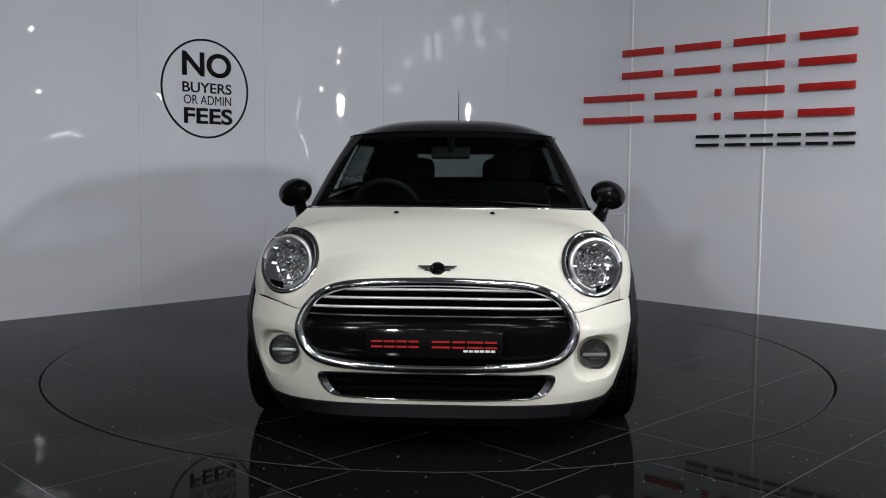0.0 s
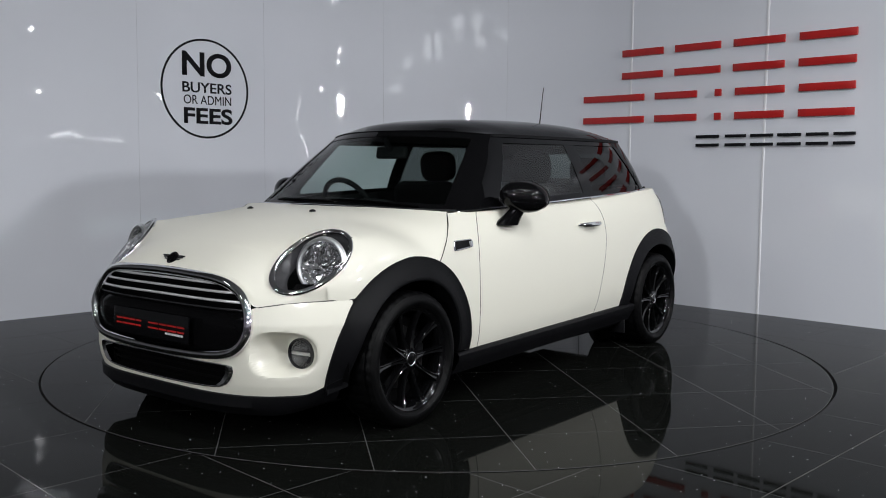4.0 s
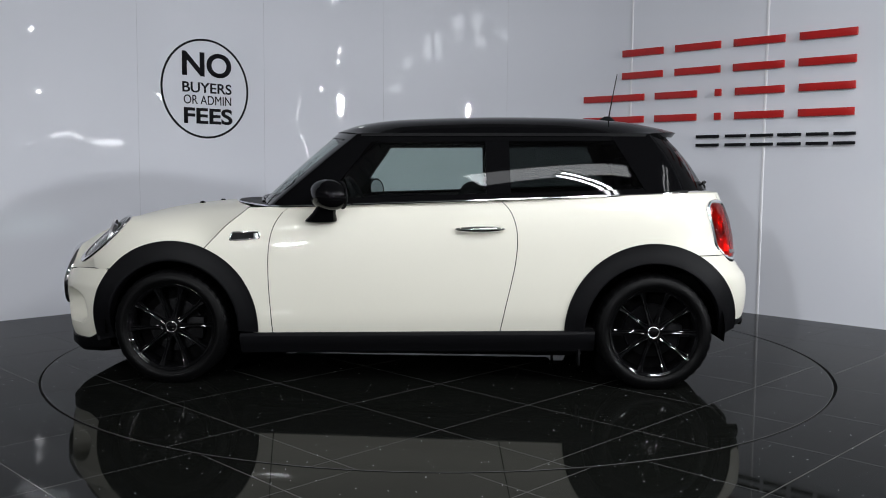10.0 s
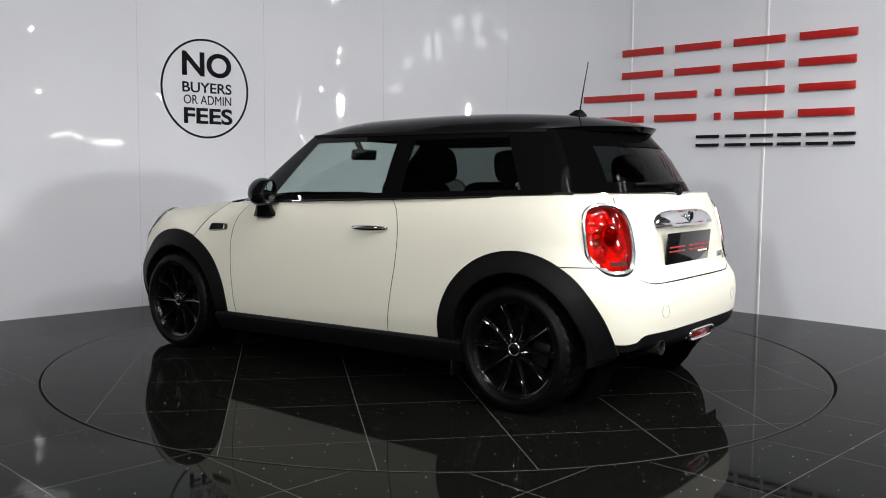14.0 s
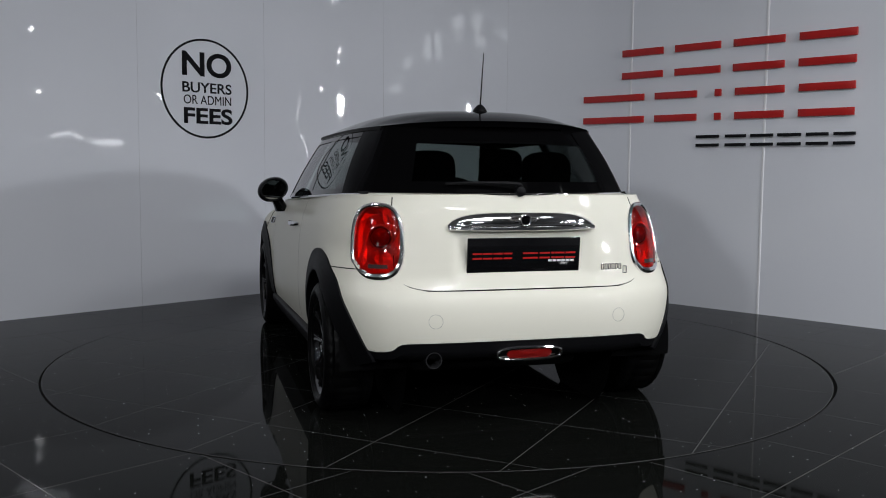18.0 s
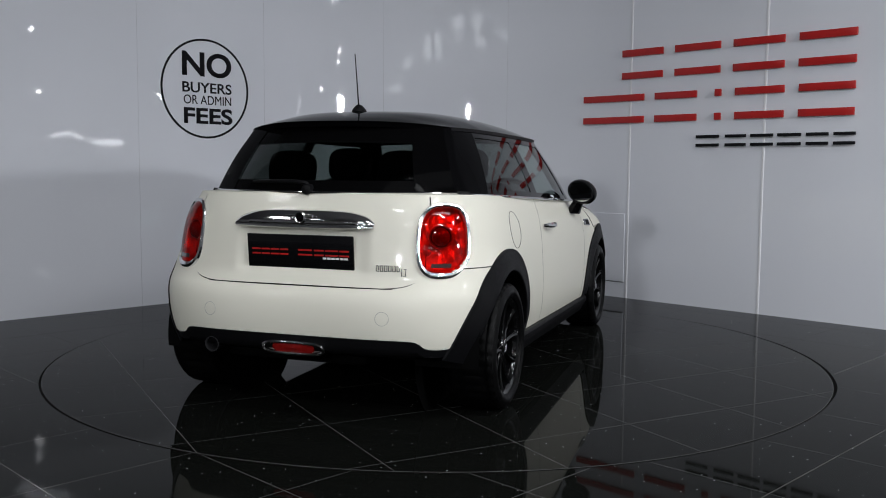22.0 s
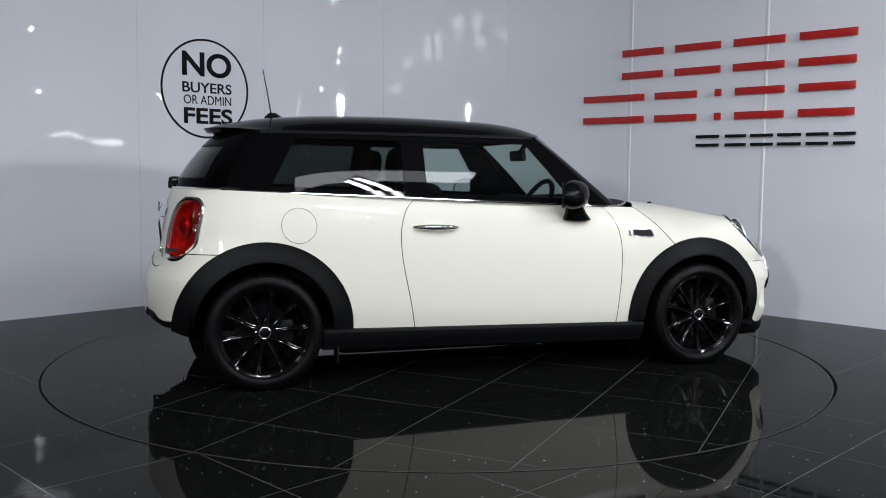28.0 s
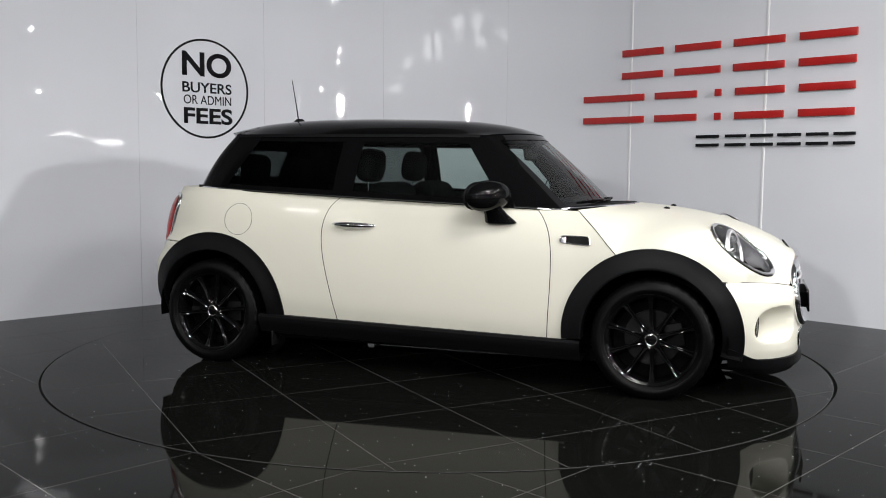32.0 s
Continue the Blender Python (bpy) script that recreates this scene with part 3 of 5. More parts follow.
def cut_arches(bm, r):
    kill = []
    for f in bm.faces:
        c = f.calc_center_median()
        for hy in (HUB_F, HUB_R):
            if (c.y - hy) ** 2 + (c.z - HUB_Z) ** 2 < r * r:
                kill.append(f)
                break
    bmesh.ops.delete(bm, geom=kill, context="FACES")


def inside(p, poly):
    x, z = p
    hit = False
    for (x0, z0), (x1, z1) in zip(poly, poly[1:] + poly[:1]):
        if (z0 > z) != (z1 > z) and x < (x1 - x0) * (z - z0) / (z1 - z0) + x0:
            hit = not hit
    return hit


def cut_poly(bm, poly, key, snap=0.02):
    """Opens the shape poly (in the plane given by key) and draws the rim on to it."""
    kill = [f for f in bm.faces if inside(key(f.calc_center_median()), poly)]
    bmesh.ops.delete(bm, geom=kill, context="FACES")
    for v in [v for v in bm.verts if v.is_boundary]:
        x, z = key(v.co)
        best, bp_ = snap * snap, None
        for (x0, z0), (x1, z1) in zip(poly, poly[1:] + poly[:1]):
            dx, dz = x1 - x0, z1 - z0
            t = max(0, min(1, ((x - x0) * dx + (z - z0) * dz) / (dx * dx + dz * dz + 1e-12)))
            px, pz = x0 + t * dx, z0 + t * dz
            d = (px - x) ** 2 + (pz - z) ** 2
            if d < best:
                best, bp_ = d, (px - x, pz - z)
        if bp_:
            v.co += key_back(key, bp_)


def key_xz(p):
    return (p[0], p[2])


def key_back(key, d):
    return Vector((d[0], 0, d[1]))


G = 0.0022   # half a panel gap
ARCH_F, ARCH_R = 0.420, 0.420

# grille outline on the nose, near side half then mirrored
half_g = [(0.0, 0.694), (0.2, 0.690), (0.36, 0.677), (0.455, 0.645), (0.515, 0.592), (0.548, 0.525), (0.546, 0.465), (0.508, 0.405), (0.44, 0.372), (0.3, 0.357), (0.0, 0.350)]
full_g = half_g + [(-x, z) for x, z in half_g[-2:0:-1]]
GRILLE = [(p.x, p.y) for p in catmull([(x, z, 0) for x, z in full_g], 120, closed=True)]
half_i = [(0.0, 0.332), (0.30, 0.331), (0.44, 0.329), (0.464, 0.315), (0.455, 0.285), (0.425, 0.252), (0.37, 0.236), (0.2, 0.229), (0.0, 0.227)]
full_i = half_i + [(-x, z) for x, z in half_i[-2:0:-1]]
INTAKE = [(p.x, p.y) for p in catmull([(x, z, 0) for x, z in full_i], 96, closed=True)]

# edge of the bonnet from the windscreen corner down to the arch, round to the grille
EDGE = [flank(-0.86, 0.927), flank(-0.966, 0.832), flank(-1.073, 0.716), flank(-1.24, 0.70), flank(-1.43, 0.66), flank(-1.59, 0.597), flank(-1.685, 0.5955),
        face_f(0.735, 0.594), face_f(0.64, 0.586), face_f(0.556, 0.572), face_f(0.515, 0.594), face_f(0.455, 0.648), face_f(0.36, 0.680), face_f(0.2, 0.693), face_f(0.0, 0.697)]
MIDL = [(-1.062, 0.945), (-1.20, 0.934), (-1.34, 0.918), (-1.48, 0.893), (-1.61, 0.858), (-1.71, 0.823), (-1.748, 0.807), (-1.78, 0.792), (-1.832, 0.765), (-1.868, 0.742),
        (-1.890, 0.727), (-1.908, 0.714), (-1.920, 0.706), (-1.928, 0.700), (-1.932, 0.697)]


def edge_z(x):
    """Height of the bonnet's rim over the nose at x."""
    return interp(abs(x), [(p.x, p.z) for p in reversed(EDGE[5:])])


NV, NU = 78, 40
ev = catmull(EDGE, NV + 1)
cv = catmull([(0, y, z) for y, z in MIDL], NV + 1)


def bonnet_point(u, v):
    """u 0 centre to 1 rim, v row number."""
    c, e = cv[v], ev[v]
    k = v / NV
    m = 2.85
    # flat across at the windscreen, round over the nose
    a = u * math.pi / 2
    s, co = math.sin(a), math.cos(a)
    r = (abs(s) ** m + abs(co) ** m) ** (-1 / m)
    lat, drop = r * s, 1 - r * co
    if k < 0.24:
        f = k / 0.24
        bend = 0.0
        drop0 = u ** 3
        lat = u * (1 - f) + lat * f
        drop = drop0 * (1 - f) + drop * f
    # plan sweep follows a curve, not a chord
    return Vector((c.x + (e.x - c.x) * lat, c.y + (e.y - c.y) * (lat ** 2.2), c.z + (e.z - c.z) * drop))


# headlamp: a flat oval, to which the bonnet is drawn
HL_C = Vector((0.633, -1.665, 0.741))
HL_U = Vector((0.1175, -0.0037, -0.0598)).normalized()
HL_V = Vector((0.0609, 0.1507, 0.1103))
HL_V = (HL_V - HL_U * HL_V.dot(HL_U)).normalized()
HL_AX = HL_U.cross(HL_V).normalized()
HL_A, HL_B, HL_ROLL = 0.127, 0.190, 0.0


def bonnet_half():
    """Half of the bonnet, drawn on to the headlamp's plane and relaxed round it."""
    P = np.array([[bonnet_point(u / NU, v)[:] for u in range(NU + 1)] for v in range(NV + 1)])
    c, eu, ev_, ax = (np.array(q[:]) for q in (HL_C, HL_U, HL_V, HL_AX))
    d = P - c
    r = np.hypot(d @ eu / HL_A, d @ ev_ / HL_B)
    h = d @ ax
    near = np.abs(h) < 0.15
    lamp = near & (r < 1.08)
    lamp[:, NU - 1:] = False
    # the skin swells and sinks smoothly towards the lamp's plane
    fade = np.clip((3.4 - r) / 1.6, 0, 1) * (np.abs(h) < 0.25)
    fade = fade * fade * (3 - 2 * fade)
    fade[:, NU] = fade[0] = fade[NV] = 0
    fade[:, NU - 1] *= 0.4
    D = np.where(lamp, -h, 0.0)
    for _ in range(900):
        a = D.copy()
        a[1:-1, 1:-1] = (D[:-2, 1:-1] + D[2:, 1:-1] + D[1:-1, :-2] + D[1:-1, 2:]) / 4
        D = np.where(lamp, -h, a * (0.90 + 0.10 * fade) * (fade > 0))
    P += D[..., None] * ax
    return P


HALF = bonnet_half()
rows = []
for v in range(NV + 1):
    row = [Vector(HALF[v, u]) for u in range(NU, -1, -1)]
    row = [Vector((-p.x, p.y, p.z)) for p in row] + list(reversed(row[:-1]))
    rows.append(row)
bm = grid(rows)
bmesh.ops.remove_doubles(bm, verts=bm.verts, dist=1e-5)
bmesh.ops.recalc_face_normals(bm, faces=bm.faces)

from mathutils.bvhtree import BVHTree
bonnet_tree = BVHTree.FromBMesh(bm)


def hl_frame(ru, rv):
    c, s = math.cos(HL_ROLL), math.sin(HL_ROLL)
    return HL_U * (ru * c - rv * s) + HL_V * (ru * s + rv * c)


def hl_on(ru, rv, lift=0.0):
    o = HL_C + hl_frame(ru, rv)
    return o + HL_AX * lift


def hl_coord(p, sx=1):
    d = Vector((p.x * sx, p.y, p.z)) - HL_C
    a, b = d.dot(HL_U), d.dot(HL_V)
    c, s = math.cos(HL_ROLL), math.sin(HL_ROLL)
    return (a * c + b * s) / HL_A, (-a * s + b * c) / HL_B


kill = []
for f in bm.faces:
    p = f.calc_center_median()
    if p.y > -1.40 or p.z < 0.5:
        continue
    x, z = hl_coord(p, 1 if p.x > 0 else -1)
    if x * x + z * z < 0.97:
        kill.append(f)
bmesh.ops.delete(bm, geom=kill, context="FACES")
cut_arches(bm, ARCH_F)
bonnet = part("bonnet", bm, M_PAINT, car, "cream-white clamshell bonnet")

# front bumper
FOG = (0.646, 0.373)


def fog_dent(p):
    """Scoop round the fog lamp with a flat back, and a soft lower ridge."""
    if p.y > -1.2:
        return p
    dx, dz = (abs(p.x) - 0.646) / 0.090, (p.z - 0.383) / 0.078
    r = (abs(dx) ** 2.6 + abs(dz) ** 2.6) ** (1 / 2.6)
    k = max(0.0, min(1.0, (1.22 - r) / 0.42))
    k = k * k * (3 - 2 * k)
    back = -1.734 - 0.10 * (0.65 - abs(p.x))
    return Vector((p.x, p.y + k * max(0.0, back - p.y), p.z))


def bumper_front():
    nq, nz = 110, 44
    rows = []
    for i in range(nq + 1):
        f = i / nq
        row = []
        qa = f * q_y(-1.585, 0.45)
        p0 = out(qa, 0.5)
        zt = edge_z(p0.x) - 2 * G
        zb_ = 0.205 + 0.065 * step((f - 0.84) / 0.18)
        for j in range(nz + 1):
            z = zb_ + (zt - zb_) * j / nz
            q = f * q_y(-1.60 + 0.05 * max(0, (0.3 - z) / 0.1), z)
            row.append(fog_dent(out(q, z)))
        rows.append(row)
    b = grid([[Vector((-p.x, p.y, p.z)) for p in r] for r in reversed(rows[1:])] + rows)
    bmesh.ops.recalc_face_normals(b, faces=b.faces)
    cut_poly(b, GRILLE, key_xz)
    cut_poly(b, INTAKE, key_xz, 0.012)
    kill = [f for f in b.faces if math.hypot(abs(f.calc_center_median().x) - FOG[0], f.calc_center_median().z - FOG[1]) < 0.058 and f.calc_center_median().y < -1.2]
    bmesh.ops.delete(b, geom=kill, context="FACES")
    cut_arches(b, ARCH_F)
    return b


part("front_bumper", bumper_front(), M_PAINT, car, "cream-white front bumper")

# black lip under it
rows = []
for i in range(81):
    q = i / 80 * q_y(-1.60, 0.2)
    rise = 0.065 * step((i / 80 - 0.84) / 0.18)
    a, b, c, d = out(q, 0.212 + rise), out(q, 0.165), out(q, 0.118), out(q, 0.10)
    k = step((i - 58) / 22)
    rows.append([a + Vector((0, 0.010, 0)), Vector((a.x * 1.002, a.y - 0.008, 0.205 + rise)), Vector((b.x * (1.012 - 0.014 * k), b.y - 0.026, 0.160 + 0.012 * k)), Vector((c.x * (1.01 - 0.03 * k), c.y - 0.02, 0.122 + 0.035 * k)), Vector((d.x * (0.97 - 0.02 * k), d.y + 0.05, 0.112 + 0.042 * k)), Vector((d.x * 0.90, d.y + 0.22, 0.14))])
rows = [[Vector((-p.x, p.y, p.z)) for p in r] for r in reversed(rows[1:])] + rows
bm = grid(rows)
bmesh.ops.recalc_face_normals(bm, faces=bm.faces)
part("front_lip", bm, M_CLAD, car, "grained black plastic front lip")


# ---- flanks ----
T_DF = [(0.24, -0.727), (0.40, -0.736), (0.553, -0.745), (0.696, -0.745), (0.79, -0.733), (0.85, -0.712), (0.90, -0.680), (0.935, -0.640), (0.96, -0.60)]
T_DR = [(0.24, 0.452), (0.295, 0.462), (0.42, 0.487), (0.543, 0.514), (0.65, 0.535), (0.75, 0.544), (0.82, 0.540), (0.88, 0.524), (0.93, 0.498), (0.985, 0.440), (1.0, 0.42)]
T_BG = [(0.24, -0.96), (0.60, -1.10), (0.716, -1.073), (0.832, -0.966), (0.927, -0.86), (0.95, -0.83)]
T_DF, T_DR = smooth_table(T_DF), smooth_table(T_DR)


def flank_panel(ya, yb, z0, z1, ny, nz):
    rows = []
    for i in range(ny + 1):
        f = i / ny
        row = []
        for j in range(nz + 1):
            g = j / nz
            y = ya(0.6) + (yb(0.6) - ya(0.6)) * f
            for _ in range(4):
                lo, hi = z0(y), z1(y)
                z = lo + (hi - lo) * g
                y = ya(z) + (yb(z) - ya(z)) * f
            row.append(flank(y, z))
        rows.append(row)
    return grid(rows)


def sill_z(y):
    return 0.284 + 0.018 * y


def belt_z(y):
    return belt(y) - 0.004


door_bm = flank_panel(lambda z: interp(z, T_DF) + G, lambda z: interp(z, T_DR) - G, sill_z, belt_z, 36, 36)
both("door", door_bm, M_PAINT, car, "cream-white door")
bm = flank_panel(lambda z: interp(z, T_BG) + G, lambda z: interp(z, T_DF) - G, sill_z, belt_z, 24, 36)
cut_arches(bm, ARCH_F)
both("front_wing", bm, M_PAINT, car, "cream-white wing panel")

BUMP_Z = 0.697
rows = []
bm = flank_panel(lambda z: interp(z, T_DR) + G, lambda z: 1.25, sill_z, belt_z, 44, 40)
# behind the arch centre up to the tailgate
TG_X = smooth_table([(0.60, 0.44), (0.615, 0.50), (0.64, 0.548), (0.69, 0.572), (0.80, 0.583), (0.95, 0.575), (1.04, 0.560)])


def tg_q(z):
    return q_x(interp(z, TG_X), z, True)


rows = []
for i in range(41):
    f = i / 40
    row = []
    for j in range(21):
        g = j / 20
        yy = 1.25 + f * 0.4
        z = BUMP_Z + G + (min(belt(yy), 1.018) - 0.004 - BUMP_Z - G) * g
        qa, qb = q_y(1.25, z), tg_q(z) - 0.002
        row.append(out(qa + (qb - qa) * f, z))
    rows.append(row)
grid(rows, bm=bm)
bmesh.ops.remove_doubles(bm, verts=bm.verts, dist=0.0008)
cut_arches(bm, ARCH_R)


def tl_coord(p, sx=1):
    """Place in the tail lamp's outline: across and up, 1 on the rim."""
    x, z = abs(p.x), p.z
    cx = 0.634 - (z - 0.82) * 0.06
    return (x - cx) / 0.094, (z - 0.820) / 0.152


def in_tl(p, k=0.99):
    if p.y < 1.3:
        return False
    a, b = tl_coord(p)
    return abs(a) ** 2.6 + abs(b) ** 3.0 < k


kill = [f for f in bm.faces if in_tl(f.calc_center_median())]
bmesh.ops.delete(bm, geom=kill, context="FACES")
both("rear_quarter", bm, M_PAINT, car, "cream-white rear quarter panel")

# tailgate below the glass
rows = []
for i in range(61):
    f = i / 60
    row = []
    for j in range(31):
        g = j / 30
        z = 0.613 + (1.016 - 0.613) * g
        q = tg_q(z) + 0.002 + (3 - tg_q(z) - 0.002) * f
        p = out(q, z)
        # plate recess
        p.y -= 0.014 * step((0.345 - p.x) / 0.075) * step((z - 0.640) / 0.05) * step((0.895 - z) / 0.05)
        row.append(p)
    rows.append(row)
rows = rows + [[Vector((-p.x, p.y, p.z)) for p in r] for r in reversed(rows[:-1])]
bm = grid(rows)
kill = [f for f in bm.faces if in_tl(f.calc_center_median())]
bmesh.ops.delete(bm, geom=kill, context="FACES")
bmesh.ops.recalc_face_normals(bm, faces=bm.faces)
tailgate = part("tailgate", bm, M_PAINT, car, "cream-white tailgate")

# rear bumper
rows = []
VAL = smooth_table([(0.0, 0.394), (0.3, 0.394), (0.52, 0.392), (0.575, 0.382), (0.605, 0.360), (0.66, 0.352), (0.72, 0.360), (0.83, 0.385)])
for i in range(91):
    f = i / 90
    row = []
    for j in range(31):
        g = j / 30
        qa0 = q_y(1.42, 0.5)
        q = qa0 + (3 - qa0) * f
        px_ = out(q, 0.5).x
        zl = interp(px_, VAL)
        zt = interp(px_, ((0.0, 0.609), (0.44, 0.609), (0.52, 0.622), (0.555, 0.650), (0.575, BUMP_Z - G), (0.9, BUMP_Z - G)))
        z = zl + (zt - zl) * g
        qz = q_y(1.40, z)
        row.append(out(qz + (3 - qz) * f, z))
    rows.append(row)
rows = rows + [[Vector((-p.x, p.y, p.z)) for p in r] for r in reversed(rows[:-1])]
bm = grid(rows)
cut_arches(bm, ARCH_R)
bmesh.ops.recalc_face_normals(bm, faces=bm.faces)
part("rear_bumper", bm, M_PAINT, car, "cream-white rear bumper")
rows = []
for i in range(81):
    f = i / 80
    q = q_y(1.45, 0.3) + (3 - q_y(1.45, 0.3)) * f
    x5 = out(q, 0.5).x
    zl = interp(x5, VAL) + 0.004
    prof = [(zl + 0.012, -0.010), (zl, 0.0), (zl - 0.04, -0.003), (0.335, -0.005), (0.318, -0.018), (0.308, -0.05), (0.312, -0.25)]
    row = []
    for z, d in prof:
        p = out(q, z)
        r = math.hypot(p.x, p.y)
        row.append(Vector((p.x * (1 + d / 2), p.y + d, z)))
    rows.append(row)
rows = rows + [[Vector((-p.x, p.y, p.z)) for p in r] for r in reversed(rows[:-1])]
bm = grid(rows)
bmesh.ops.recalc_face_normals(bm, faces=bm.faces)
cut_arches(bm, 0.35)
part("rear_valance", bm, M_CLAD, car, "grained black plastic rear valance")

# dark shell behind the panel gaps, with floor and arches
rows = []
for i in range(121):
    q = i / 120 * 3
    row = []
    for z in (0.17, 0.24, 0.32, 0.42, 0.52, 0.62, 0.70, 0.78, 0.86, 0.92, 0.955):
        p = out(q, z)
        k = 0.020
        zz = min(z, edge_z(p.x) - 0.03) if p.y < -1.6 else min(z, 0.66) if p.y < -0.82 else min(z, belt(p.y) - 0.035)
        p = out(q, zz)
        lift = max(0.0, 0.33 - zz) * step((p.y - 0.9) / 0.3)
        row.append(Vector((p.x * (1 - k), p.y - math.copysign(0.02, p.y) if abs(p.y) > 1.3 else p.y, zz + lift)))
    rows.append(row)
rows = rows + [[Vector((-p.x, p.y, p.z)) for p in r] for r in reversed(rows[1:-1])]
bm = grid(rows, close_u=True)
cut_arches(bm, 0.40)
for poly in (GRILLE, INTAKE):
    kill = [f for f in bm.faces if f.calc_center_median().y < -1.5 and inside(key_xz(f.calc_center_median()), poly)]
    bmesh.ops.delete(bm, geom=kill, context="FACES")
kill = [f for f in bm.faces if (f.calc_center_median().y > 1.3 and abs(f.calc_center_median().x) > 0.4 and 0.6 < f.calc_center_median().z) or
        (f.calc_center_median().y < -1.5 and f.calc_center_median().z < 0.47)]
bmesh.ops.delete(bm, geom=kill, context="FACES")
part("inner_shell", bm, M_UNDER, car, "matt black inner bodyshell")
# tray added out of sight to block the bright strip mirrored below the sill
rows = []
for y, zl in ((-1.0, 0.150), (-0.94, 0.132), (-0.2, 0.130), (0.15, 0.136), (0.40, 0.160)):
    rows.append([Vector((x, y, z)) for x, z in ((-0.62, 0.19), (-0.62, zl), (-0.58, zl - 0.004), (0.58, zl - 0.004), (0.62, zl), (0.62, 0.19))])
part("underfloor_blocker", grid(rows), M_UNDER, car, "black tray added under the car to block light")
part("underbody", box(-0.60, 0.60, -1.72, 1.02, 0.17, 0.25, 0.03), M_UNDER, car, "matt black underbody")
part("underbody", box(-0.74, 0.74, -0.86, 0.86, 0.150, 0.24, 0.03), M_UNDER, car, "matt black underbody")
for hy in (HUB_F, HUB_R):
    rows = []
    for k in range(33):
        a = radians(-8 + 196 * k / 32)
        y, z = hy + math.cos(a) * 0.372, HUB_Z + math.sin(a) * 0.372
        rows.append([(0.50, y, z), (0.80, y, z)])
    bm = grid(rows)
    b2 = bmesh.ops.create_circle(bm, cap_ends=True, radius=0.372, segments=32)
    for v in b2["verts"]:
        v.co = Vector((0.50, hy + v.co.x, HUB_Z + v.co.y))
    both("wheel_arch_liner", bm, M_UNDER, car, "matt black arch liner")

# black arch trims
for nm, hy, ro in (("front_arch_trim", HUB_F, 0.446), ("rear_arch_trim", HUB_R, 0.455)):
    rows = []
    n = 56
    lo, hi = (-4, 193) if hy < 0 else (-5, 184)
    for k in range(n + 1):
        a = radians(lo + (hi - lo) * k / n)
        row = []
        end = (1 - k / n) ** 8
        k = (0.45 if hy < 0 else 0.5) * (step((hi - lo) * (1 - k / n) / 34) if hy < 0 else step((hi - lo) * k / n / 34))
        for r, off, back in ((ro + 0.001, -0.004, 0), (ro, 0.008, 0), (ro - 0.010, 0.013, 0), (ro - 0.055, 0.024, 0), (ro - 0.088, 0.036, 0), (ro - 0.098, 0.036, 0), (ro - 0.103, 0.028, 0), (ro - 0.103, -0.05, 1)):
            edge = r > ro - 0.02
            # the rear tail is cut off at a slant
            ar = a + (radians(5) * max(0.0, r - ro + 0.103) / 0.103 * end if hy > 0 else 0.0)
            y, z = hy + math.cos(ar) * r, HUB_Z + math.sin(ar) * r
            p = flank(y, max(z, 0.24))
            q = flank(hy + math.cos(a) * (ro - 0.03), max(HUB_Z + math.sin(a) * (ro - 0.03), 0.26))
            x = (p.x if edge else max(q.x, p.x) if not back else 0.80) + (off * k if off > 0.01 else off)
            row.append(Vector((x, y, z)))
        rows.append(row)
    bm = grid(rows)
    bmesh.ops.recalc_face_normals(bm, faces=bm.faces)
    both(nm, bm, M_CLAD, car, "grained black plastic wheel-arch trim")
# sills
rows = []
for i in range(41):
    y = -0.90 + 1.85 * i / 40
    zt = sill_z(y) - 0.003
    rows.append([Vector((0.785, y, zt + 0.004)), Vector((0.815, y, zt)), Vector((0.826, y, zt - 0.012)), Vector((0.824, y, zt - 0.035)), Vector((0.806, y, zt - 0.065)), Vector((0.785, y, zt - 0.105)), Vector((0.74, y, zt - 0.118)), Vector((0.62, y, zt - 0.10))])
bm = grid(rows)
bmesh.ops.recalc_face_normals(bm, faces=bm.faces)
both("sill", bm, M_CLAD, car, "grained black plastic sill")

# ---- cabin: glass, pillars, roof ----
T_B = smooth_table([(-0.80, 0.690), (-0.76, 0.708), (-0.6, 0.740), (-0.3, 0.759), (0.1, 0.765), (0.5, 0.763), (0.9, 0.750), (1.15, 0.726), (1.30, 0.690), (1.417, 0.636)])
T_T = smooth_table([(-0.34, 0.554), (-0.31, 0.560), (-0.1, 0.582), (0.2, 0.592), (0.6, 0.594), (0.9, 0.582), (1.1, 0.555), (1.26, 0.516)])


def top_z(y):
    return 1.318 + 0.006 * y


def side_gl(yb, yt, h, lift=0.0):
    b = Vector((interp(yb, T_B), yb, belt(yb)))
    t = Vector((interp(yt, T_T), yt, top_z(yt)))
    p = b.lerp(t, h)
    p.x += 0.011 * math.sin(math.pi * h) + lift
    return p


def ws(f, h, lift=0.0):
    """Windscreen: f -1 to 1 across, h 0 base to 1 top."""
    a = abs(f)
    b = Vector((0.704 * f, -0.905 + 0.147 * a ** 2.2, 0.951 - 0.022 * a * a))
    t = Vector((0.552 * f, -0.484 + 0.174 * a ** 2.2, 1.336 - 0.020 * a ** 2))
    p = b.lerp(t, h)
    k = 0.006 * math.sin(math.pi * h) + lift
    return p + Vector((0, -0.67 * k, 0.74 * k))


def cowl_edge(f):
    """Front edge of the cowl, along the back of the bonnet."""
    a = abs(f)
    return Vector((0.704 * f, -1.068 + 0.308 * a ** 2.2, 0.947 - 0.018 * a * a))


